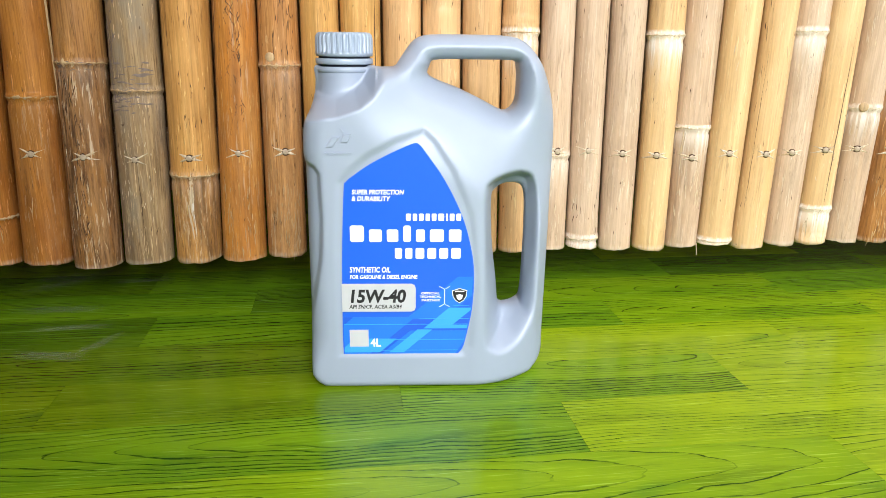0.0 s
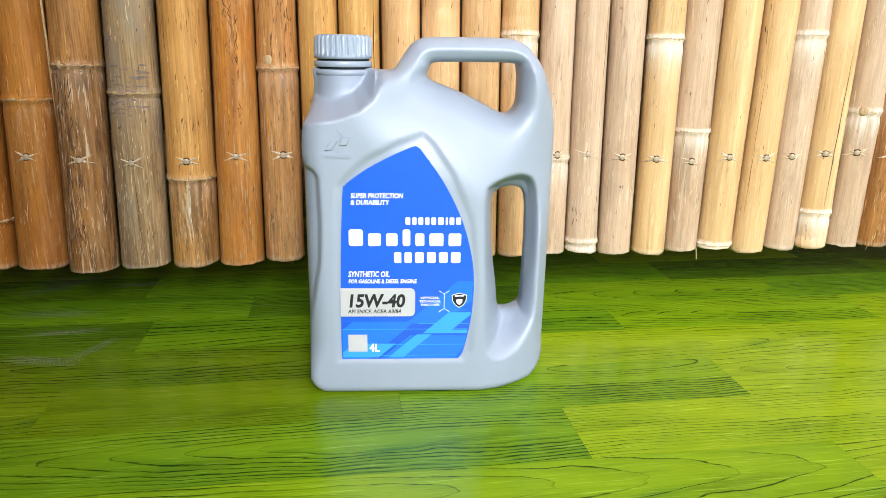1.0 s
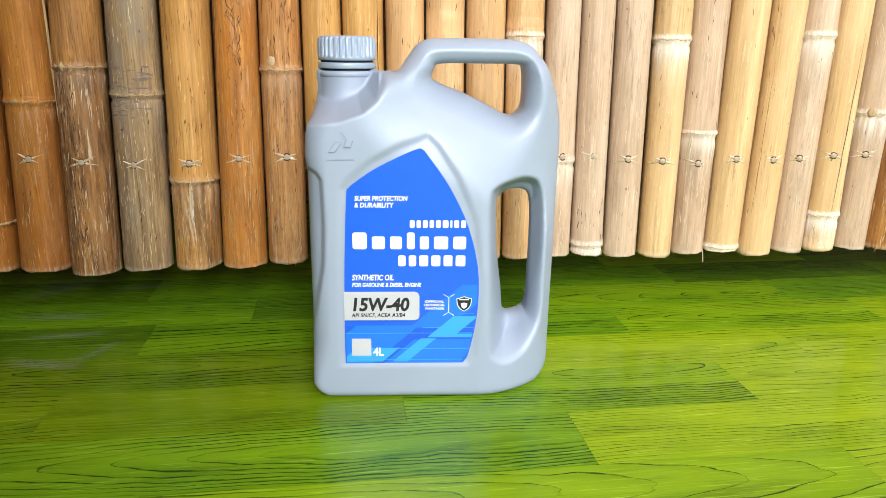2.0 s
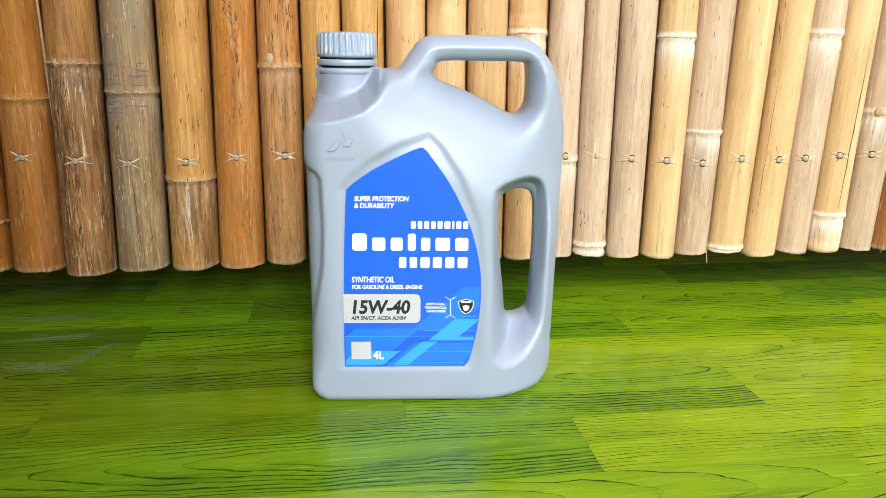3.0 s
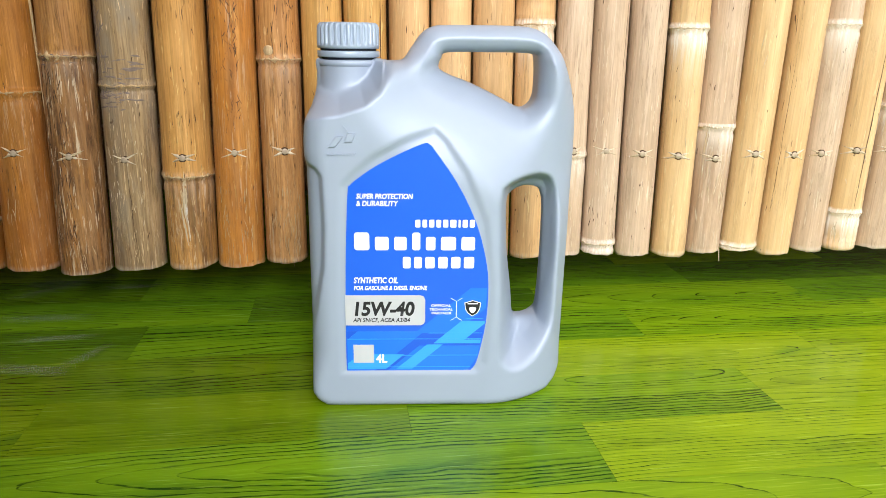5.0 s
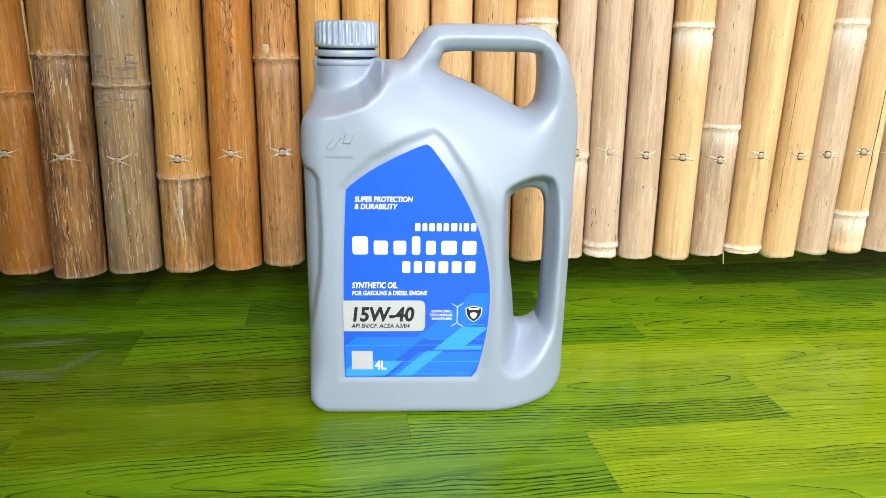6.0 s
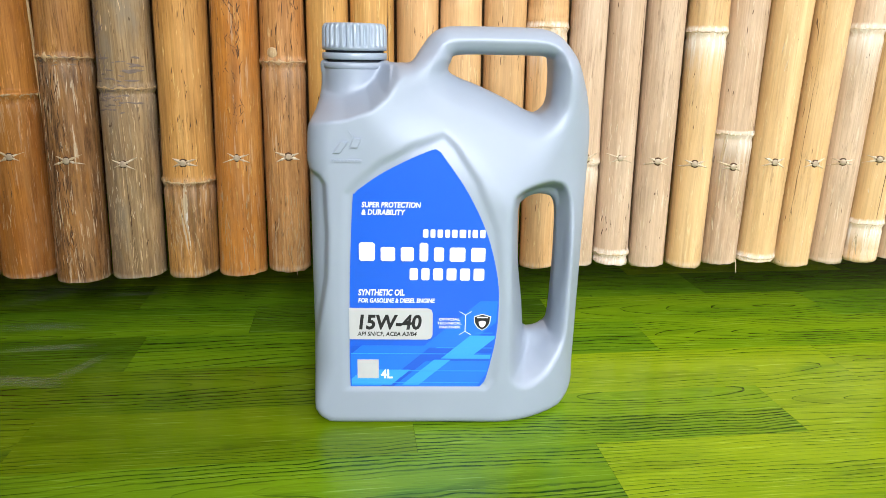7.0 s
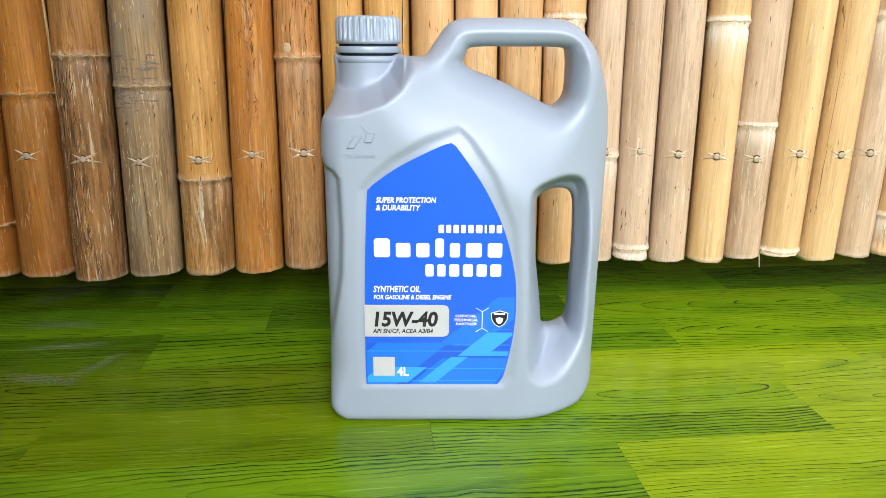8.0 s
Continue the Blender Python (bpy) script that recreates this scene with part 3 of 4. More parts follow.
for x in (-1.075, -1.028, -0.981, -0.935, -0.888, -0.841, -0.795, -0.75, -0.703, -0.657, -0.612, -0.567, -0.522, -0.477, 0.727, 0.768, 0.81, 0.852, 0.893, 0.935, 0.977, 1.02, 1.062, 1.105, 1.147, 1.19, 1.23):
    r = 0.0222 if x < 0 else 0.0203
    culm(x, r, x + fill.uniform(-0.002, 0.002), r, fill.uniform(0.05, 0.058), (fill.uniform(0.1, 0.35), fill.uniform(0.5, 0.7), fill.uniform(0.85, 1.1)),
         fill.choice((M_AMBER, M_BROWN, M_GREY)) if x < 0 else fill.choice((M_STRAW, M_PALE)), (x, 0.165))
fibre_bit = part("loose_fibre", box(-0.0005, 0.0005, -0.0004, 0.0004, -0.012, 0.003, 0.0002), M_SCAR, bamboo_wall, "thin loose fibre at a pole foot")
fibre_bit.matrix_basis = pose(0.3855, wall_y(0.3855) - 0.010, 0.056, 0, -8, 0)
strip = part("peeled_strip", box(-0.0010, 0.0010, -0.0008, 0.0008, 0.0, 0.135, 0.0004), M_FIBRE, bamboo_wall, "thin pale upright strip between two poles")
strip.matrix_basis = pose(-0.2970, wall_y(-0.2970) - 0.0045, 0.185, 4.0, 2.2, 0)
for z in (0.165, 0.75):
    b = part("batten", box(-1.09, 1.23, 0.024, 0.054, z - 0.02, z + 0.02, 0.003), M_TIMBER, bamboo_wall, "horizontal timber batten")
    b.matrix_basis = Matrix.Translation((0, 0.222, 0)) @ Matrix.Shear("XY", 4, (0, 0)) @ Matrix.Rotation(math.atan(WALL_SLOPE), 4, "Z")


# ---- oil jug ----
def poly_distance(px, pz, poly):
    """Signed distance to a closed polygon, positive inside."""
    best = np.full(px.shape, 1e9)
    inside = np.zeros(px.shape, bool)
    for a, b in zip(poly, np.roll(poly, -1, 0)):
        e, wx, wz = b - a, px - a[0], pz - a[1]
        t = np.clip((wx * e[0] + wz * e[1]) / max(e @ e, 1e-14), 0, 1)
        best = np.minimum(best, np.hypot(wx - t * e[0], wz - t * e[1]))
        if e[1] != 0:
            cross = (a[1] > pz) != (b[1] > pz)
            inside ^= cross & (px < a[0] + (pz - a[1]) / e[1] * e[0])
    return np.where(inside, best, -best)


def ease(lo, hi, v):
    t = np.clip((v - lo) / (hi - lo), 0, 1)
    return t * t * (3 - 2 * t)


def soft_min(a, b, k):
    h = np.clip(0.5 + 0.5 * (b - a) / k, 0, 1)
    return b * (1 - h) + a * h - k * h * (1 - h)


NECK_X, NECK_R, MID, HALF = 0.0025, 0.0222, 0.055, 0.055


def jug_outline():
    return rounded([(-0.0095, 0.0), (-0.0180, 0.0018), (-0.0228, 0.0050), (-0.0256, 0.0098), (-0.0268, 0.0175), (-0.0270, 0.10), (-0.0266, 0.182), (-0.0276, 0.196), (-0.0273, 0.209),
                    (-0.0260, 0.219), (-0.0225, 0.228), (-0.0203, 0.240), (-0.0195, 0.250), (-0.0193, 0.2595), (0.0030, 0.2597), (0.0240, 0.2595),
                    (0.0340, 0.2590), (0.0425, 0.2600), (0.0490, 0.2690), (0.0565, 0.2790), (0.0640, 0.2835), (0.0740, 0.2848),
                    (0.1000, 0.2850), (0.1300, 0.2845), (0.1440, 0.2812), (0.1530, 0.2740), (0.1610, 0.2620), (0.1690, 0.2430),
                    (0.1735, 0.2200), (0.1745, 0.1950), (0.1740, 0.1500), (0.1735, 0.0850), (0.1730, 0.0300), (0.1712, 0.0130), (0.1640, 0.0035), (0.1500, 0.0), (0.07, 0.0)])


def jug_field(x, y, z):
    """Implicit shape of the jug body: negative inside."""
    x2, z2 = x[:, 0, :], z[:, 0, :]
    hole_a = rounded([(0.0755, 0.2655), (0.0708, 0.2613), (0.0690, 0.2550), (0.0753, 0.2502), (0.0930, 0.2435), (0.1107, 0.2355),
                      (0.1290, 0.2263), (0.1362, 0.2263), (0.1415, 0.2325), (0.1428, 0.2435), (0.1420, 0.2610), (0.1373, 0.2655), (0.1063, 0.2660)])
    hole_b = rounded([(0.1235, 0.1530), (0.1275, 0.1610), (0.1355, 0.1655), (0.1450, 0.1655), (0.1505, 0.1610), (0.1530, 0.1483),
                      (0.1535, 0.1084), (0.1525, 0.0640), (0.1480, 0.0585), (0.1395, 0.0565), (0.1325, 0.0590), (0.1295, 0.0829), (0.1250, 0.1183)])
    panel = np.array([(-0.08, 0.219), (-0.023, 0.220), (0.0, 0.2235), (0.018, 0.2295), (0.029, 0.2375), (0.037, 0.2480), (0.043, 0.2590), (0.052, 0.285),
                      (0.052, 0.31), (0.25, 0.31), (0.25, -0.05), (-0.08, -0.05)])
    scoop = rounded([(0.1125, 0.163), (0.1165, 0.176), (0.132, 0.182), (0.147, 0.182), (0.158, 0.174), (0.1625, 0.15), (0.1630, 0.10), (0.1625, 0.060),
                     (0.152, 0.036), (0.135, 0.0265), (0.121, 0.030), (0.1140, 0.046), (0.1140, 0.10)])
    groove = np.array([(-0.06, 0.194), (-0.026, 0.192), (-0.017, 0.1885), (-0.0125, 0.182), (-0.0115, 0.145), (-0.013, 0.114),
                       (-0.019, 0.082), (-0.027, 0.048), (-0.06, 0.040)])
    arch = np.array([(-0.006, 0.027), (-0.006, 0.12), (-0.003, 0.176), (0.005, 0.1855), (0.021, 0.199), (0.043, 0.2105), (0.0665, 0.2185),
                     (0.0765, 0.209), (0.092, 0.186), (0.107, 0.150), (0.1138, 0.10), (0.1085, 0.036), (0.101, 0.027)])
    d = np.minimum(poly_distance(x2, z2, jug_outline()), -poly_distance(x2, z2, hole_a))
    d = np.minimum(d, -poly_distance(x2, z2, hole_b))
    s = np.full(x2.shape, HALF)
    t = np.clip((x2 - 0.105) / 0.069, 0, 1)
    s = np.minimum(s, 0.013 + 0.042 * np.maximum(np.cos(t * np.pi / 2), 0) ** 0.8)
    out = np.maximum(-poly_distance(x2, z2, panel), 0)
    slope = HALF - 2.6 * (np.sqrt(out ** 2 + 0.0012 ** 2) - 0.0012)
    s = np.minimum(s, np.maximum(slope, 0.007))
    facet = np.array([(-0.08, 0.40), (0.030, 0.40), (0.0355, 0.2435), (0.049, 0.238), (0.066, 0.228), (0.082, 0.213), (0.097, 0.190), (0.110, 0.160), (0.118, 0.12), (0.12, -0.1), (-0.08, -0.1)])
    away = np.maximum(-poly_distance(x2, z2, facet), 0)
    s = s - 0.24 * (np.sqrt(away ** 2 + 0.0015 ** 2) - 0.0015) * ease(0.12, 0.19, z2) * ease(0.10, 0.03, away)
    rim = np.maximum(-poly_distance(x2, z2, hole_a), 0)
    s = soft_min(s, 0.026 + 0.62 * rim, 0.012)
    s = soft_min(s, 0.024 + 0.06 * (1 - ease(0.222, 0.276, z2)), 0.008)
    ds = np.maximum(poly_distance(x2, z2, scoop), 0)
    wide = 0.026 - 0.010 * ease(0.06, 0.12, z2)
    s = np.maximum(s - 0.036 * ease(0, 1, ds / wide), np.minimum(s, 0.0125))
    s = s - 0.0045 * ease(0.0, 0.005, poly_distance(x2, z2, groove))
    s = s - (0.0013 + 0.0013 * ease(0.15, 0.21, z2)) * ease(0.0, 0.007, poly_distance(x2, z2, arch))
    r = np.minimum(0.017 - 0.010 * (1 - ease(0.012, 0.05, z2)), 0.8 * s) * (1 - 0.75 * ease(0.232, 0.245, z2) * (x2 < 0.03))
    qx = -d[:, None, :] + r[:, None, :]
    qy = np.abs(y - MID) - s[:, None, :] + r[:, None, :]
    shell = np.hypot(np.maximum(qx, 0), np.maximum(qy, 0)) + np.minimum(np.maximum(qx, qy), 0) - r[:, None, :]
    # the round neck, flaring into the shoulder
    around = np.hypot(x - NECK_X, y - MID) - NECK_R - 0.019 * (1 - ease(0.212, 0.252, z)) ** 2
    neck = np.maximum(np.maximum(around, z - 0.2595), 0.200 - z)
    neck = np.maximum(neck, -d[:, None, :])
    return soft_min(shell, neck, 0.005)


def surface_net(field, lo, step, counts):
    """Quads on the zero level of a sampled field."""
    axes = [lo[i] + step * np.arange(counts[i]) for i in range(3)]
    X, Y, Z = np.meshgrid(*axes, indexing="ij")
    f = field(X, Y, Z)
    neg = f < 0
    n = tuple(c - 1 for c in counts)
    total, count = np.zeros((*n, 3)), np.zeros(n)
    for axis in range(3):
        for o1 in (0, 1):
            for o2 in (0, 1):
                off = [o1, o2]
                off.insert(axis, 0)
                a = tuple(slice(off[i], off[i] + n[i]) for i in range(3))
                off[axis] = 1
                b = tuple(slice(off[i], off[i] + n[i]) for i in range(3))
                cross = neg[a] != neg[b]
                t = np.where(cross, f[a] / np.where(cross, f[a] - f[b], 1), 0)
                for i in range(3):
                    base = off[i] if i != axis else 0
                    total[..., i] += np.where(cross, t if i == axis else base, 0)
                count += cross
    live = count > 0
    index = np.full(n, -1)
    index[live] = np.arange(live.sum())
    cell = np.argwhere(live)
    verts = np.array(lo) + step * (cell + total[live] / count[live][:, None])
    faces = []
    for axis in range(3):
        u, v = (axis + 1) % 3, (axis + 2) % 3
        a = [slice(None)] * 3
        b = [slice(None)] * 3
        a[axis], b[axis] = slice(0, -1), slice(1, None)
        flip = np.argwhere(neg[tuple(a)] != neg[tuple(b)])
        sign = neg[tuple(a)][tuple(flip.T)]
        quad = []
        for du, dv in ((-1, -1), (0, -1), (0, 0), (-1, 0)):
            c = flip.copy()
            c[:, u] += du
            c[:, v] += dv
            quad.append(index[tuple(c.T)])
        quad = np.stack(quad, 1)
        faces.append(np.where(sign[:, None], quad, quad[:, ::-1]))
    faces = np.concatenate(faces).tolist()
    return verts, faces


STEP = 0.0013
verts, faces = surface_net(jug_field, (-0.040, -0.008, -0.006), STEP, (171, 99, 230))
oil_jug = tagged(new("oil_jug"), "silver-grey plastic oil jug with blue label on green floor", "oil jug")
me = bpy.data.meshes.new("body")
me.from_pydata(verts.tolist(), [], faces)
me.materials.append(M_SILVER)
me.shade_smooth()
body = new("body", me)
body.parent = oil_jug
body["label"] = "silver-grey moulded body with two handle openings"

# screw cap
segs, ribs = 300, 30
bm = bmesh.new()
rings = []
profile = [(0.0190, 0.2672, 0), (0.0217, 0.2674, 0), (0.0221, 0.2690, 0), (0.0221, 0.2702, 0.1), (0.0221, 0.2712, 1), (0.0219, 0.2812, 1),
           (0.0215, 0.2832, 0.7), (0.0205, 0.2848, 0.15), (0.0192, 0.2855, 0), (0.0150, 0.2857, 0)]
for r, z, amount in profile:
    ring = []
    for k in range(segs):
        a = k * math.tau / segs
        w = abs(((a / math.tau * ribs) % 1) - 0.5) * 2
        rr = r * 1.035 - 0.0023 * amount * (1 - float(ease(0.3, 0.6, np.float64(w))))
        ring.append(bm.verts.new((NECK_X + rr * math.cos(a), MID + rr * math.sin(a), z)))
    rings.append(ring)
for a, b in zip(rings, rings[1:]):
    for k in range(segs):
        bm.faces.new((a[k], a[(k + 1) % segs], b[(k + 1) % segs], b[k]))
bm.faces.new(rings[0][::-1])
bm.faces.new(rings[-1])
cap = part("cap", bm, M_CAP, oil_jug, "ribbed grey screw cap", True)
# near-black sleeve: the shade inside the gap put into its colour
part("seal_gap", lathe([(0.0205, 0.2590), (0.0205, 0.2680)], 48, NECK_X, MID), M_SLOT, cap)
part("seal_ring", lathe([(0.0200, 0.2612), (0.0226, 0.2613), (0.0230, 0.2622), (0.0229, 0.2650), (0.0225, 0.2657), (0.0200, 0.2658)], 64, NECK_X, MID),
     M_CAP, cap, "tamper ring below the cap", True)
part("neck_bead", lathe([(0.0205, 0.2545), (0.0226, 0.2552), (0.0228, 0.2575), (0.0224, 0.2592), (0.0200, 0.2596)], 64, NECK_X, MID), M_SILVER, oil_jug, "", True)

# label and its print
FACE = 0.0009
label_shape = rounded([(0.0034, 0.0305), (0.0003, 0.0340), (0.0003, 0.0700), (0.0015, 0.1200), (0.0040, 0.1690), (0.0060, 0.1755), (0.0110, 0.1800), (0.0240, 0.1890),
                       (0.0410, 0.1980), (0.0575, 0.2052), (0.0620, 0.2045), (0.0660, 0.2000), (0.0820, 0.1770), (0.0958, 0.1490), (0.1038, 0.1210), (0.1064, 0.0980),
                       (0.1052, 0.0700), (0.1000, 0.0420), (0.0964, 0.0335), (0.0912, 0.0303), (0.0750, 0.0300), (0.0400, 0.0302)])
paper = part("label", sheet(label_shape, FACE, 0.0003), M_BLUE, oil_jug, "bright blue paper label with white print")


def clip_to(points, limit):
    """Sutherland-Hodgman clip of a polygon by a convex one (counter-clockwise)."""
    out = [tuple(p) for p in points]
    for a, b in zip(limit, [*limit[1:], limit[0]]):
        src, out = out, []
        side = [(b[0] - a[0]) * (p[1] - a[1]) - (b[1] - a[1]) * (p[0] - a[0]) for p in src]
        for i, p in enumerate(src):
            q, sp, sq = src[i - 1], side[i], side[i - 1]
            if (sp >= 0) != (sq >= 0):
                t = sq / (sq - sp)
                out.append((q[0] + (p[0] - q[0]) * t, q[1] + (p[1] - q[1]) * t))
            if sp >= 0:
                out.append(p)
        if not out:
            break
    return out


EDGE = [(0.0012, 0.0316), (0.0925, 0.0316), (0.0994, 0.0425), (0.1044, 0.0700), (0.1056, 0.0980), (0.1030, 0.1210), (0.0008, 0.1210)]


def printed(name, points, material, level, label=""):
    pts = clip_to(points, EDGE)
    if len(pts) > 2:
        part(name, sheet(pts, FACE - 0.00012 * level, 0.0001), material, paper, label)


def slant(x, z, w, h, lean=1.15):
    return [(x, z), (x + w, z), (x + w + h * lean, z + h), (x + h * lean, z + h)]


printed("print_band", [(0, 0.030), (0.105, 0.030), (0.105, 0.0640), (0, 0.0640)], M_BLUE_DEEP, 1)
printed("print_streak", slant(-0.030, 0.030, 0.050, 0.034), M_AZURE, 2)
printed("print_streak", slant(0.030, 0.030, 0.070, 0.022), M_AZURE, 2)
printed("print_streak", slant(0.052, 0.0625, 0.030, 0.036), M_AZURE, 2.5)
printed("print_streak", slant(0.066, 0.0540, 0.020, 0.018), M_CYAN, 3)
printed("print_streak", slant(0.066, 0.0540, 0.050, 0.003), M_CYAN, 4)
printed("print_streak", slant(-0.004, 0.0330, 0.034, 0.012), M_CYAN, 3)
printed("print_streak", slant(0.038, 0.0330, 0.012, 0.020), M_CYAN, 3)
printed("print_line", slant(0.0, 0.0575, 0.110, 0.0005), M_CYAN, 5)
printed("print_line", slant(0.062, 0.0622, 0.060, 0.0005), M_CYAN, 4)
printed("print_line", slant(0.030, 0.0440, 0.080, 0.0005), M_CYAN, 5)
printed("print_line", slant(0.0, 0.0345, 0.110, 0.0004), M_CYAN, 5)


def words(text, x, z, height, width, material, level, shear=0.0, bold=0.0, name="lettering"):
    """One line of print: left edge x, baseline z, cap height and full width."""
    cu = bpy.data.curves.new(name, "FONT")
    cu.body, cu.size, cu.shear, cu.offset = text, 1.0, shear, bold
    cu.resolution_u = 3
    tmp = bpy.data.objects.new(name, cu)
    me = bpy.data.meshes.new_from_object(tmp)
    bpy.data.objects.remove(tmp)
    bpy.data.curves.remove(cu)
    co = np.empty(len(me.vertices) * 3)
    me.vertices.foreach_get("co", co)
    co = co.reshape(-1, 3)
    lo, hi = co.min(0), co.max(0)
    k = height / 0.73
    me.transform(Matrix(((width / (hi[0] - lo[0]), 0, 0, x - lo[0] * width / (hi[0] - lo[0])), (0, 0, -1, FACE - 0.00012 * level), (0, k, 0, z), (0, 0, 0, 1))))
    me.materials.clear()
    me.materials.append(material)
    ob = new(name, me)
    ob.parent = paper
    return ob


def bars(x0, x1, z0, z1, cuts, tall="", name="brand_bar"):
    """A brand word as a row of plain upright blocks with clipped corners; a dot in tall lowers a block."""
    gap = 0.40
    k = (x1 - x0) / (sum(cuts) + gap * (len(cuts) - 1))
    x = x0
    for i, c in enumerate(cuts):
        w, top = c * k, z1 - (z1 - z0) * (0.24 if tall[i:i + 1] == "." else 0.0)
        e = min(0.10 * (top - z0), 0.2 * w)
        pts = [(x + e, z0), (x + w - e, z0), (x + w, z0 + e), (x + w, top - e), (x + w - e, top), (x + e, top), (x, top - e), (x, z0 + e)]
        part(name, sheet(pts, FACE - 0.00012 * 6, 0.0001), M_WHITE, paper)
        x += w + gap * k


words("SUPER PROTECTION", 0.0102, 0.1660, 0.0038, 0.0402, M_WHITE, 6, 0.15, 0.03)
words("& DURABILITY", 0.0100, 0.1608, 0.0038, 0.0300, M_WHITE, 6, 0.15, 0.03)
bars(0.0520, 0.0950, 0.1450, 0.1508, (1, 0.9, 1, 0.9, 1, 1.2, 0.4, 1, 1))
bars(0.0080, 0.0955, 0.1278, 0.1412, (1.1, 1, 0.9, 0.6, 0.7, 1.1, 1), "|..|...")
bars(0.0430, 0.0952, 0.1140, 0.1228, (0.9, 0.9, 1.1, 1.1, 1.1, 1.2))
words("SYNTHETIC OIL", 0.0070, 0.1026, 0.0046, 0.0325, M_WHITE, 6, 0.15, 0.03)
words("FOR GASOLINE & DIESEL ENGINE", 0.0070, 0.0972, 0.0033, 0.0540, M_WHITE, 6, 0.15, 0.032)
plate = [(0.0003, 0.0690), (0.0560, 0.0690), (0.0585, 0.0700), (0.0596, 0.0725), (0.0596, 0.0890), (0.0586, 0.0918), (0.0560, 0.0930), (0.0003, 0.0930)]
shade = [(0.0006, 0.0680), (0.0563, 0.0680), (0.0592, 0.0692), (0.0603, 0.0720), (0.0603, 0.0885), (0.0592, 0.0900), (0.0006, 0.0900)]
part("print_plate_rim", sheet(shade, FACE - 0.0006, 0.0001), M_BLUE_DEEP, paper)
part("print_plate", sheet(plate, FACE - 0.00072, 0.0001), M_PLATE, paper, "silver panel printed with oil grade")
words("15W-40", 0.0072, 0.0772, 0.0110, 0.0445, M_INK, 7, 0.13, 0.035)
words("API SN/CF, ACEA A3/B4", 0.0058, 0.0718, 0.0033, 0.0425, M_INK, 7, 0.15, 0.025)
words("OFFICIAL", 0.0640, 0.0838, 0.0020, 0.0150, M_WHITE, 6, 0, 0.02)
words("TECHNICAL", 0.0628, 0.0808, 0.0020, 0.0174, M_WHITE, 6, 0, 0.02)
words("PARTNER", 0.0644, 0.0778, 0.0020, 0.0150, M_WHITE, 6, 0, 0.02)
for pts in ([(0.0826, 0.0755), (0.0831, 0.0755), (0.0831, 0.0880), (0.0826, 0.0880)],
            [(0.0826, 0.0880), (0.0831, 0.0880), (0.0873, 0.0905), (0.0869, 0.0908)], [(0.0826, 0.0880), (0.0831, 0.0880), (0.0788, 0.0908), (0.0784, 0.0905)],
            [(0.0826, 0.0755), (0.0831, 0.0755), (0.0873, 0.0730), (0.0869, 0.0727)], [(0.0826, 0.0755), (0.0831, 0.0755), (0.0788, 0.0727), (0.0784, 0.0730)]):
    part("print_divider", sheet(pts, FACE - 0.0007, 0.0001), M_WHITE, paper)


def shield(cx, cz, w, h):
    return [(cx - w, cz + h * 0.7), (cx, cz + h), (cx + w, cz + h * 0.7), (cx + w * 0.9, cz - h * 0.1), (cx + w * 0.55, cz - h * 0.65), (cx, cz - h),
            (cx - w * 0.55, cz - h * 0.65), (cx - w * 0.9, cz - h * 0.1)]


emblem = part("emblem", sheet(shield(0.0950, 0.0825, 0.0062, 0.0064), FACE - 0.0006, 0.0001), M_WHITE, paper, "small dark shield emblem")
part("emblem_field", sheet(shield(0.0950, 0.0825, 0.0056, 0.0058), FACE - 0.0007, 0.0001), M_INK, paper)
part("emblem_spot", sheet(shield(0.0950, 0.0812, 0.0026, 0.0026), FACE - 0.0008, 0.0001), M_WHITE, paper)
part("emblem_band", sheet([(0.0912, 0.0858), (0.0988, 0.0858), (0.0988, 0.0868), (0.0912, 0.0868)], FACE - 0.0008, 0.0001), M_WHITE, paper)
part("print_bar", sheet([(0.0900, 0.0740), (0.1028, 0.0740), (0.1028, 0.0744), (0.0900, 0.0744)], FACE - 0.0007, 0.0001), M_CYAN, paper)
part("print_square", sheet([(0.0056, 0.0383), (0.0210, 0.0383), (0.0210, 0.0532), (0.0056, 0.0532)], FACE - 0.0007, 0.0001), M_PLATE, paper, "plain pale printed square")
words("4L", 0.0225, 0.0385, 0.0070, 0.0085, M_WHITE, 6, 0.0, 0.03)

# raised emblem on the shoulder, as plain shapes
def raised(name, points, high):
    """A low embossed shape with chamfered sides on the shoulder."""
    bm = bmesh.new()
    mid = np.mean(points, 0)
    low = [bm.verts.new((x, 0.0006, z)) for x, z in points]
    top = [bm.verts.new((x + (mid[0] - x) * 0.16, -high, z + (mid[1] - z) * 0.16)) for x, z in points]
    bm.faces.new(top)
    for k in range(len(points)):
        bm.faces.new((low[k], low[(k + 1) % len(points)], top[(k + 1) % len(points)], top[k]))
    bmesh.ops.recalc_face_normals(bm, faces=bm.faces[:])
    part(name, bm, M_SILVER, oil_jug)


raised("raised_mark", [(-0.0087, 0.2020), (-0.0035, 0.2020), (0.0027, 0.2104), (-0.0025, 0.2104)], 0.0014)
raised("raised_mark", [(0.0027, 0.2058), (0.0084, 0.2058), (0.0111, 0.2125), (0.0053, 0.2125)], 0.0014)
raised("raised_mark", [(0.0017, 0.2172), (0.0023, 0.2176), (0.0056, 0.2134), (0.0048, 0.2130)], 0.0007)
for k in range(9):
    x = -0.0092 + k * 0.00228
    raised("raised_bar", [(x, 0.1966), (x + 0.0016, 0.1966), (x + 0.0016, 0.1984), (x, 0.1984)], 0.0010)


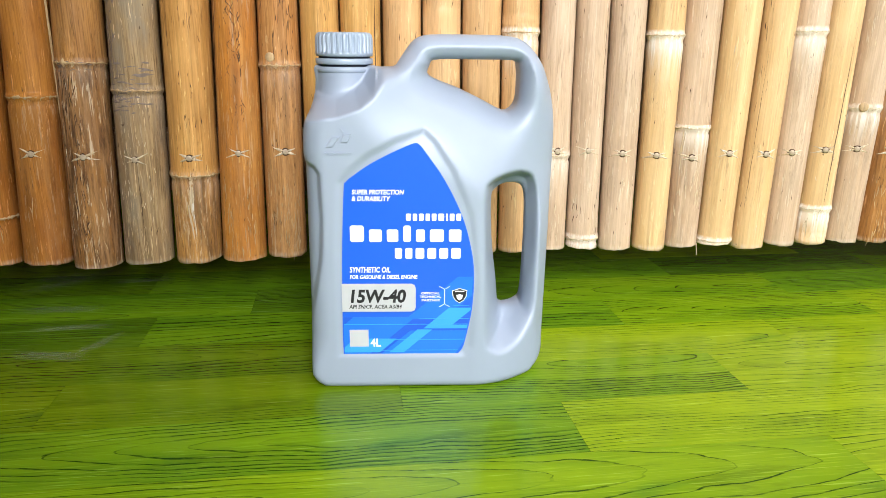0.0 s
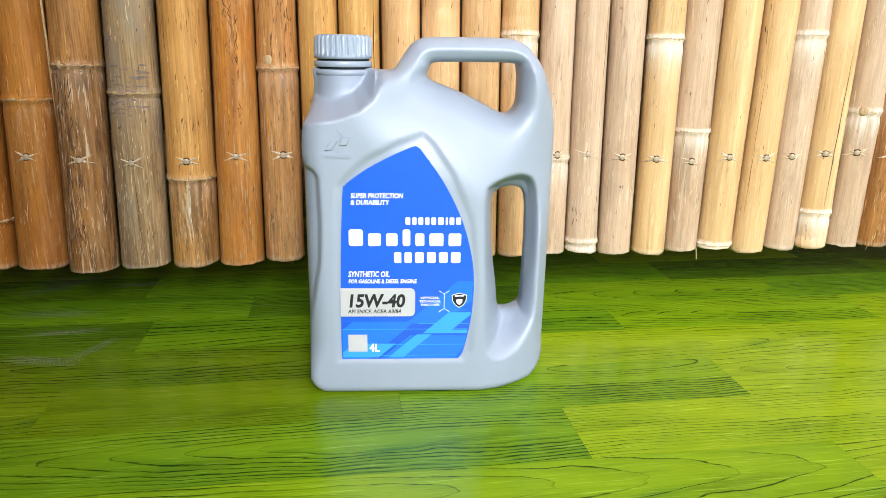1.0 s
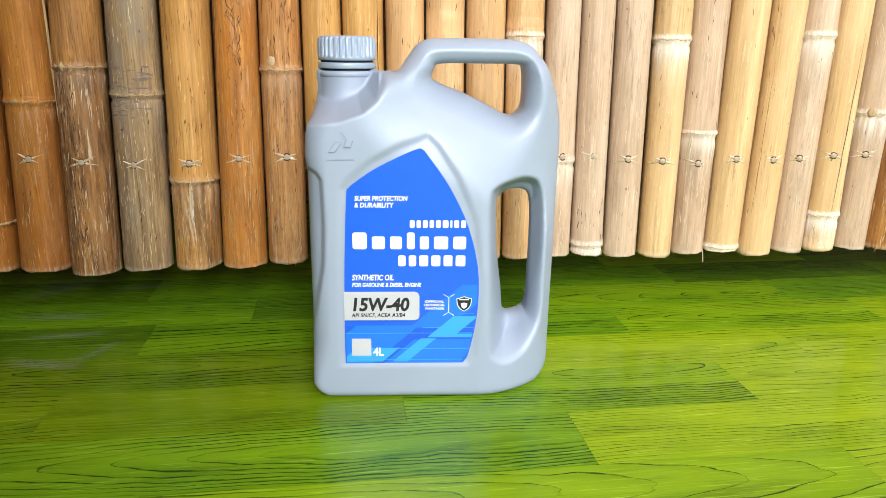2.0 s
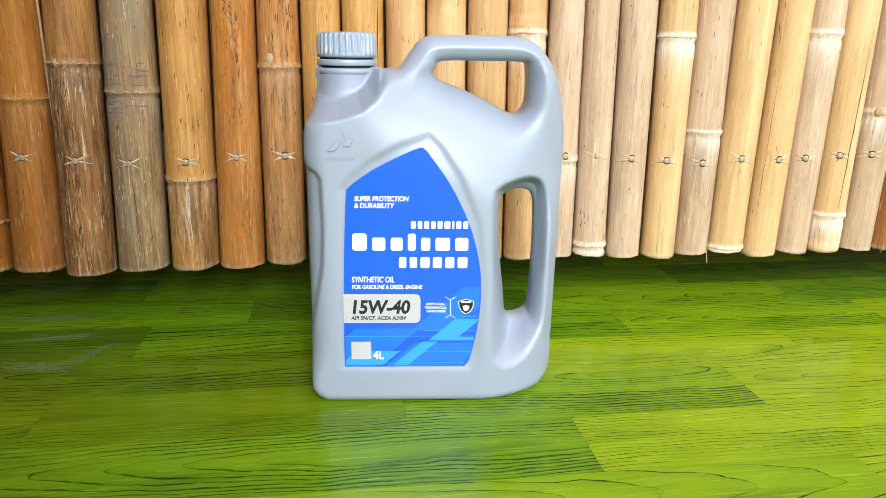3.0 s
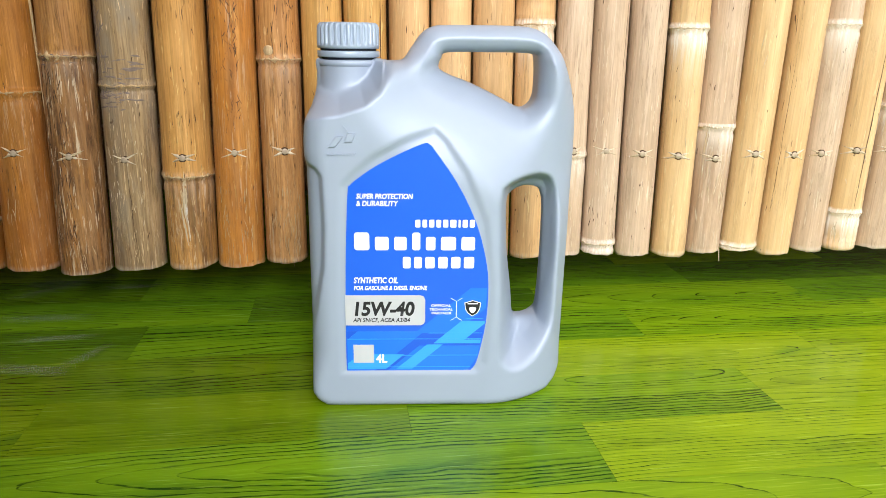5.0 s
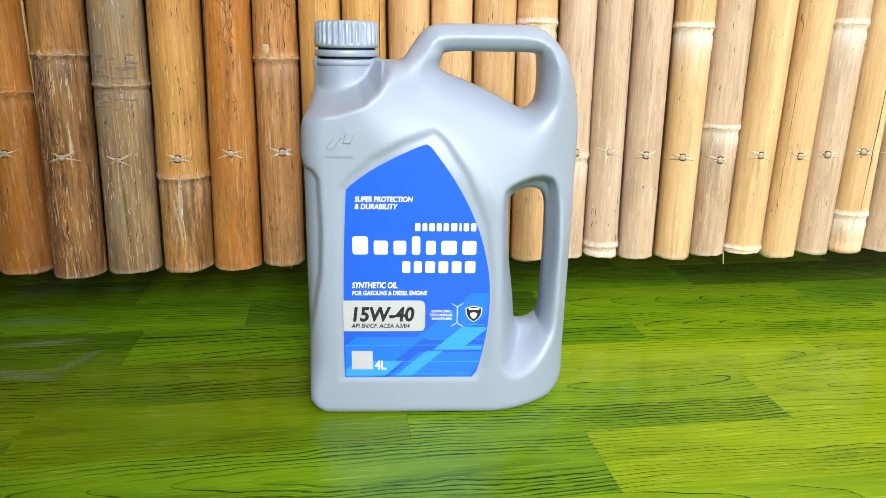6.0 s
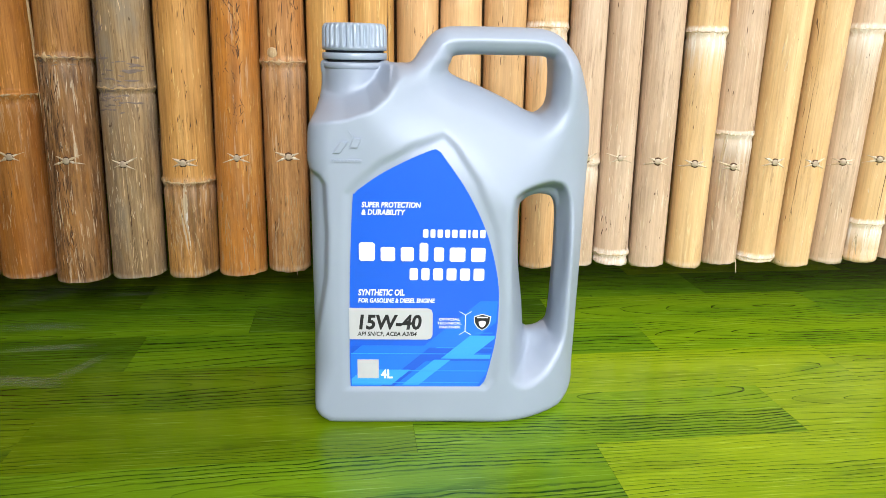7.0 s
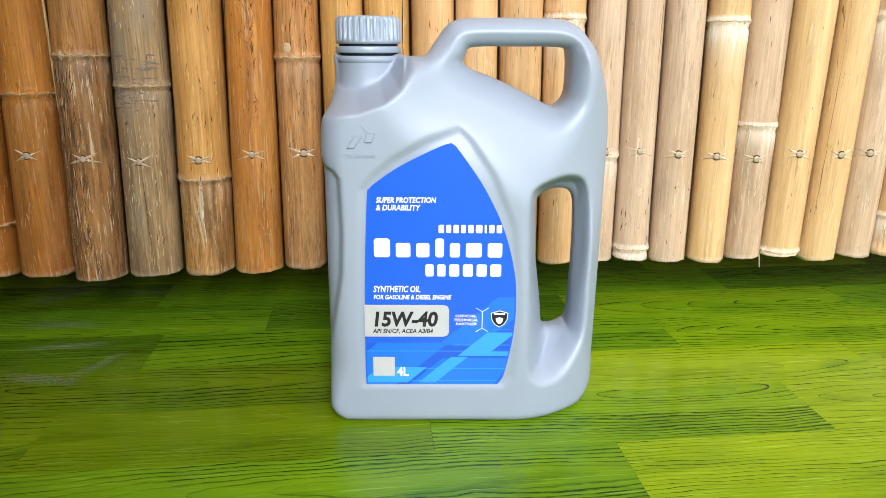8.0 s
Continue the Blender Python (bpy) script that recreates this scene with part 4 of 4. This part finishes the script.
# ---- floor of printed vinyl planks, last ----
floor = tagged(new("floor", mesh_of("floor", box(-1.2, 1.35, -2.7, 0.9, -0.08, -0.0030), M_SEAM)), "glossy lime green vinyl floor printed with wood planks", "floor", kind="structure")
ROW, FIRST = 0.0735, -0.115
turn = Matrix.Rotation(radians(FLOOR_TURN), 4, "Z")
GAP = 0.00008
shared = {}
ENDS = {-1: (-0.28, 0.36), 0: (-0.43, 0.174, 0.473), 1: (-0.231, 0.046, 0.340, 0.64), 2: (-0.36, 0.06, 0.44), 3: (-0.192, 0.289, 0.58),
        4: (-0.42, -0.098, 0.21, 0.52), 5: (-0.22, 0.11, 0.408, 0.70)}
# besides their own tones, far left planks are darkened for the dimmer light there
TONES = {
    (-1, 0): M_LEAF, (-1, 1): plank_print("vinyl_arch", *MEADOW, (-0.13, 0.012), 0.10, 0.0075, 0.004), (-1, 2): plank_print("vinyl_arch", *LIME, (0.02, 0.0), 0.12, 0.008, 0.004),
    (0, 0): M_MOSS, (0, 1): plank_print("vinyl_heart", *LEAF, (0.20, 0.002), 0.085, 0.0050, 0.013, 1.35),
    (0, 2): plank_print("vinyl_straight", *LIME, (0.0, -0.09), 0.03, 0.0050, 0.0, 0.55), (0, 3): M_LIME,
    (1, 0): plank_print("vinyl_willow", *WILLOW, (0.05, 0.0), 0.10, 0.0075, 0.012, 0.8), (1, 1): plank_print("vinyl_plain", *WILLOW, (-0.08, 0.016), 0.06, 0.0052, 0.044, 0.9),
    (1, 2): plank_print("vinyl_ribbed", *FERN, (0.06, 0.030), 0.14, 0.0046, 0.010, 1.4), (1, 3): plank_print("vinyl_arch", *LIME, (-0.06, 0.01), 0.16, 0.0085, 0.004, 0.7),
    (2, 0): M_OLIVE, (2, 1): plank_print("vinyl_arch", *OLIVE, (-0.06, 0.006), 0.10, 0.0058, 0.004, 1.3), (2, 2): plank_print("vinyl_arch", *LIME, (0.02, -0.006), 0.10, 0.0070, 0.012, 0.7),
    (2, 3): plank_print("vinyl_arch", *LIME, (-0.10, 0.0), 0.10, 0.0075, 0.0, 0.7),
    (3, 0): M_MOSS, (3, 1): plank_print("vinyl_straight", *LEAF, (0.10, -0.055), 0.12, 0.0085, 0.0, 1.5), (3, 2): plank_print("vinyl_arch", *MEADOW, (0.05, 0.0), 0.11, 0.0052, 0.0, 1.1),
    (3, 3): M_LIME, (4, 0): M_MOSS, (4, 1): M_LEAF, (4, 2): M_MOSS, (4, 3): plank_print("vinyl_arch", *MEADOW, (0.10, -0.006), 0.12, 0.0070, 0.0, 0.9), (4, 4): M_LEAF,
    (5, 0): M_OLIVE, (5, 1): M_LEAF, (5, 2): M_LEAF, (5, 3): M_MOSS, (5, 4): M_OLIVE}
rnd = random.Random(5)
rest = bmesh.new()
for row in range(-34, 13):
    near = -7 <= row <= 9
    inner = list(ENDS.get(row, ()))
    start = inner[0] if inner else rnd.uniform(-0.3, 0.0)
    left, cuts = start, []
    while left > (-0.9 if near else -2.3):
        left -= rnd.choice((0.29, 0.30, 0.31))
        cuts.insert(0, left)
    cuts += inner or [start]
    first = len(cuts) - (len(inner) or 1)
    while cuts[-1] < (1.1 if near else 2.5):
        cuts.append(cuts[-1] + rnd.choice((0.29, 0.30, 0.31)))
    v0 = FIRST + ROW * row
    for i, (a, b) in enumerate(zip(cuts, cuts[1:])):
        mat = TONES.get((row, i - first + 1), rnd.choice((M_LIME, M_LIME, M_LEAF, M_LEAF, M_MOSS)))
        c = turn @ Vector(((a + b) / 2, v0 + ROW / 2, 0))
        if not (-0.94 < c.x < 1.08 and -2.55 < c.y < 0.76):
            continue
        if near:
            key = (round(b - a, 3), mat.name)
            if key not in shared:
                w, h = (b - a) / 2 - GAP, ROW / 2 - GAP
                shared[key] = mesh_of("plank", box(-w, w, -h, h, -0.003, 0.0), mat)
            ob = new("plank", shared[key])
            ob.parent = floor
            ob.matrix_basis = Matrix.Translation(c) @ turn
        else:
            w, h = (b - a) / 2 - GAP, ROW / 2 - GAP
            rest.faces.new([rest.verts.new(c + turn.to_3x3() @ Vector(q)) for q in ((-w, -h, 0), (w, -h, 0), (w, h, 0), (-w, h, 0))])
tagged(part("far_planks", rest, M_LEAF, floor), kind="stuff")

# dried wipe marks, and floor sheen painted at the back left: from, to, width
SMEARS_AND_SHEEN = ((-0.262, 0.050, -0.222, 0.128, 0.022), (-0.320, 0.072, -0.225, 0.062, 0.026), (-0.390, 0.225, -0.290, 0.335, 0.040), (-0.375, 0.177, -0.260, 0.185, 0.028),
          (-0.400, 0.275, -0.330, 0.300, 0.040), (-0.310, 0.268, -0.225, 0.282, 0.022), (-0.335, 0.125, -0.235, 0.140, 0.020))
for x0, y0, x1, y1, wide in SMEARS_AND_SHEEN:
    bm = bmesh.new()
    bmesh.ops.create_grid(bm, x_segments=1, y_segments=1, size=0.5)
    smear = part("dried_smear", bm, M_SMEAR_SHEEN, floor, "pale wipe mark and painted floor sheen")
    smear.matrix_basis = pose((x0 + x1) / 2, (y0 + y1) / 2, 0.0006, 0, 0, math.degrees(math.atan2(y1 - y0, x1 - x0))) @ Matrix.Diagonal((math.hypot(x1 - x0, y1 - y0), wide, 1, 1))
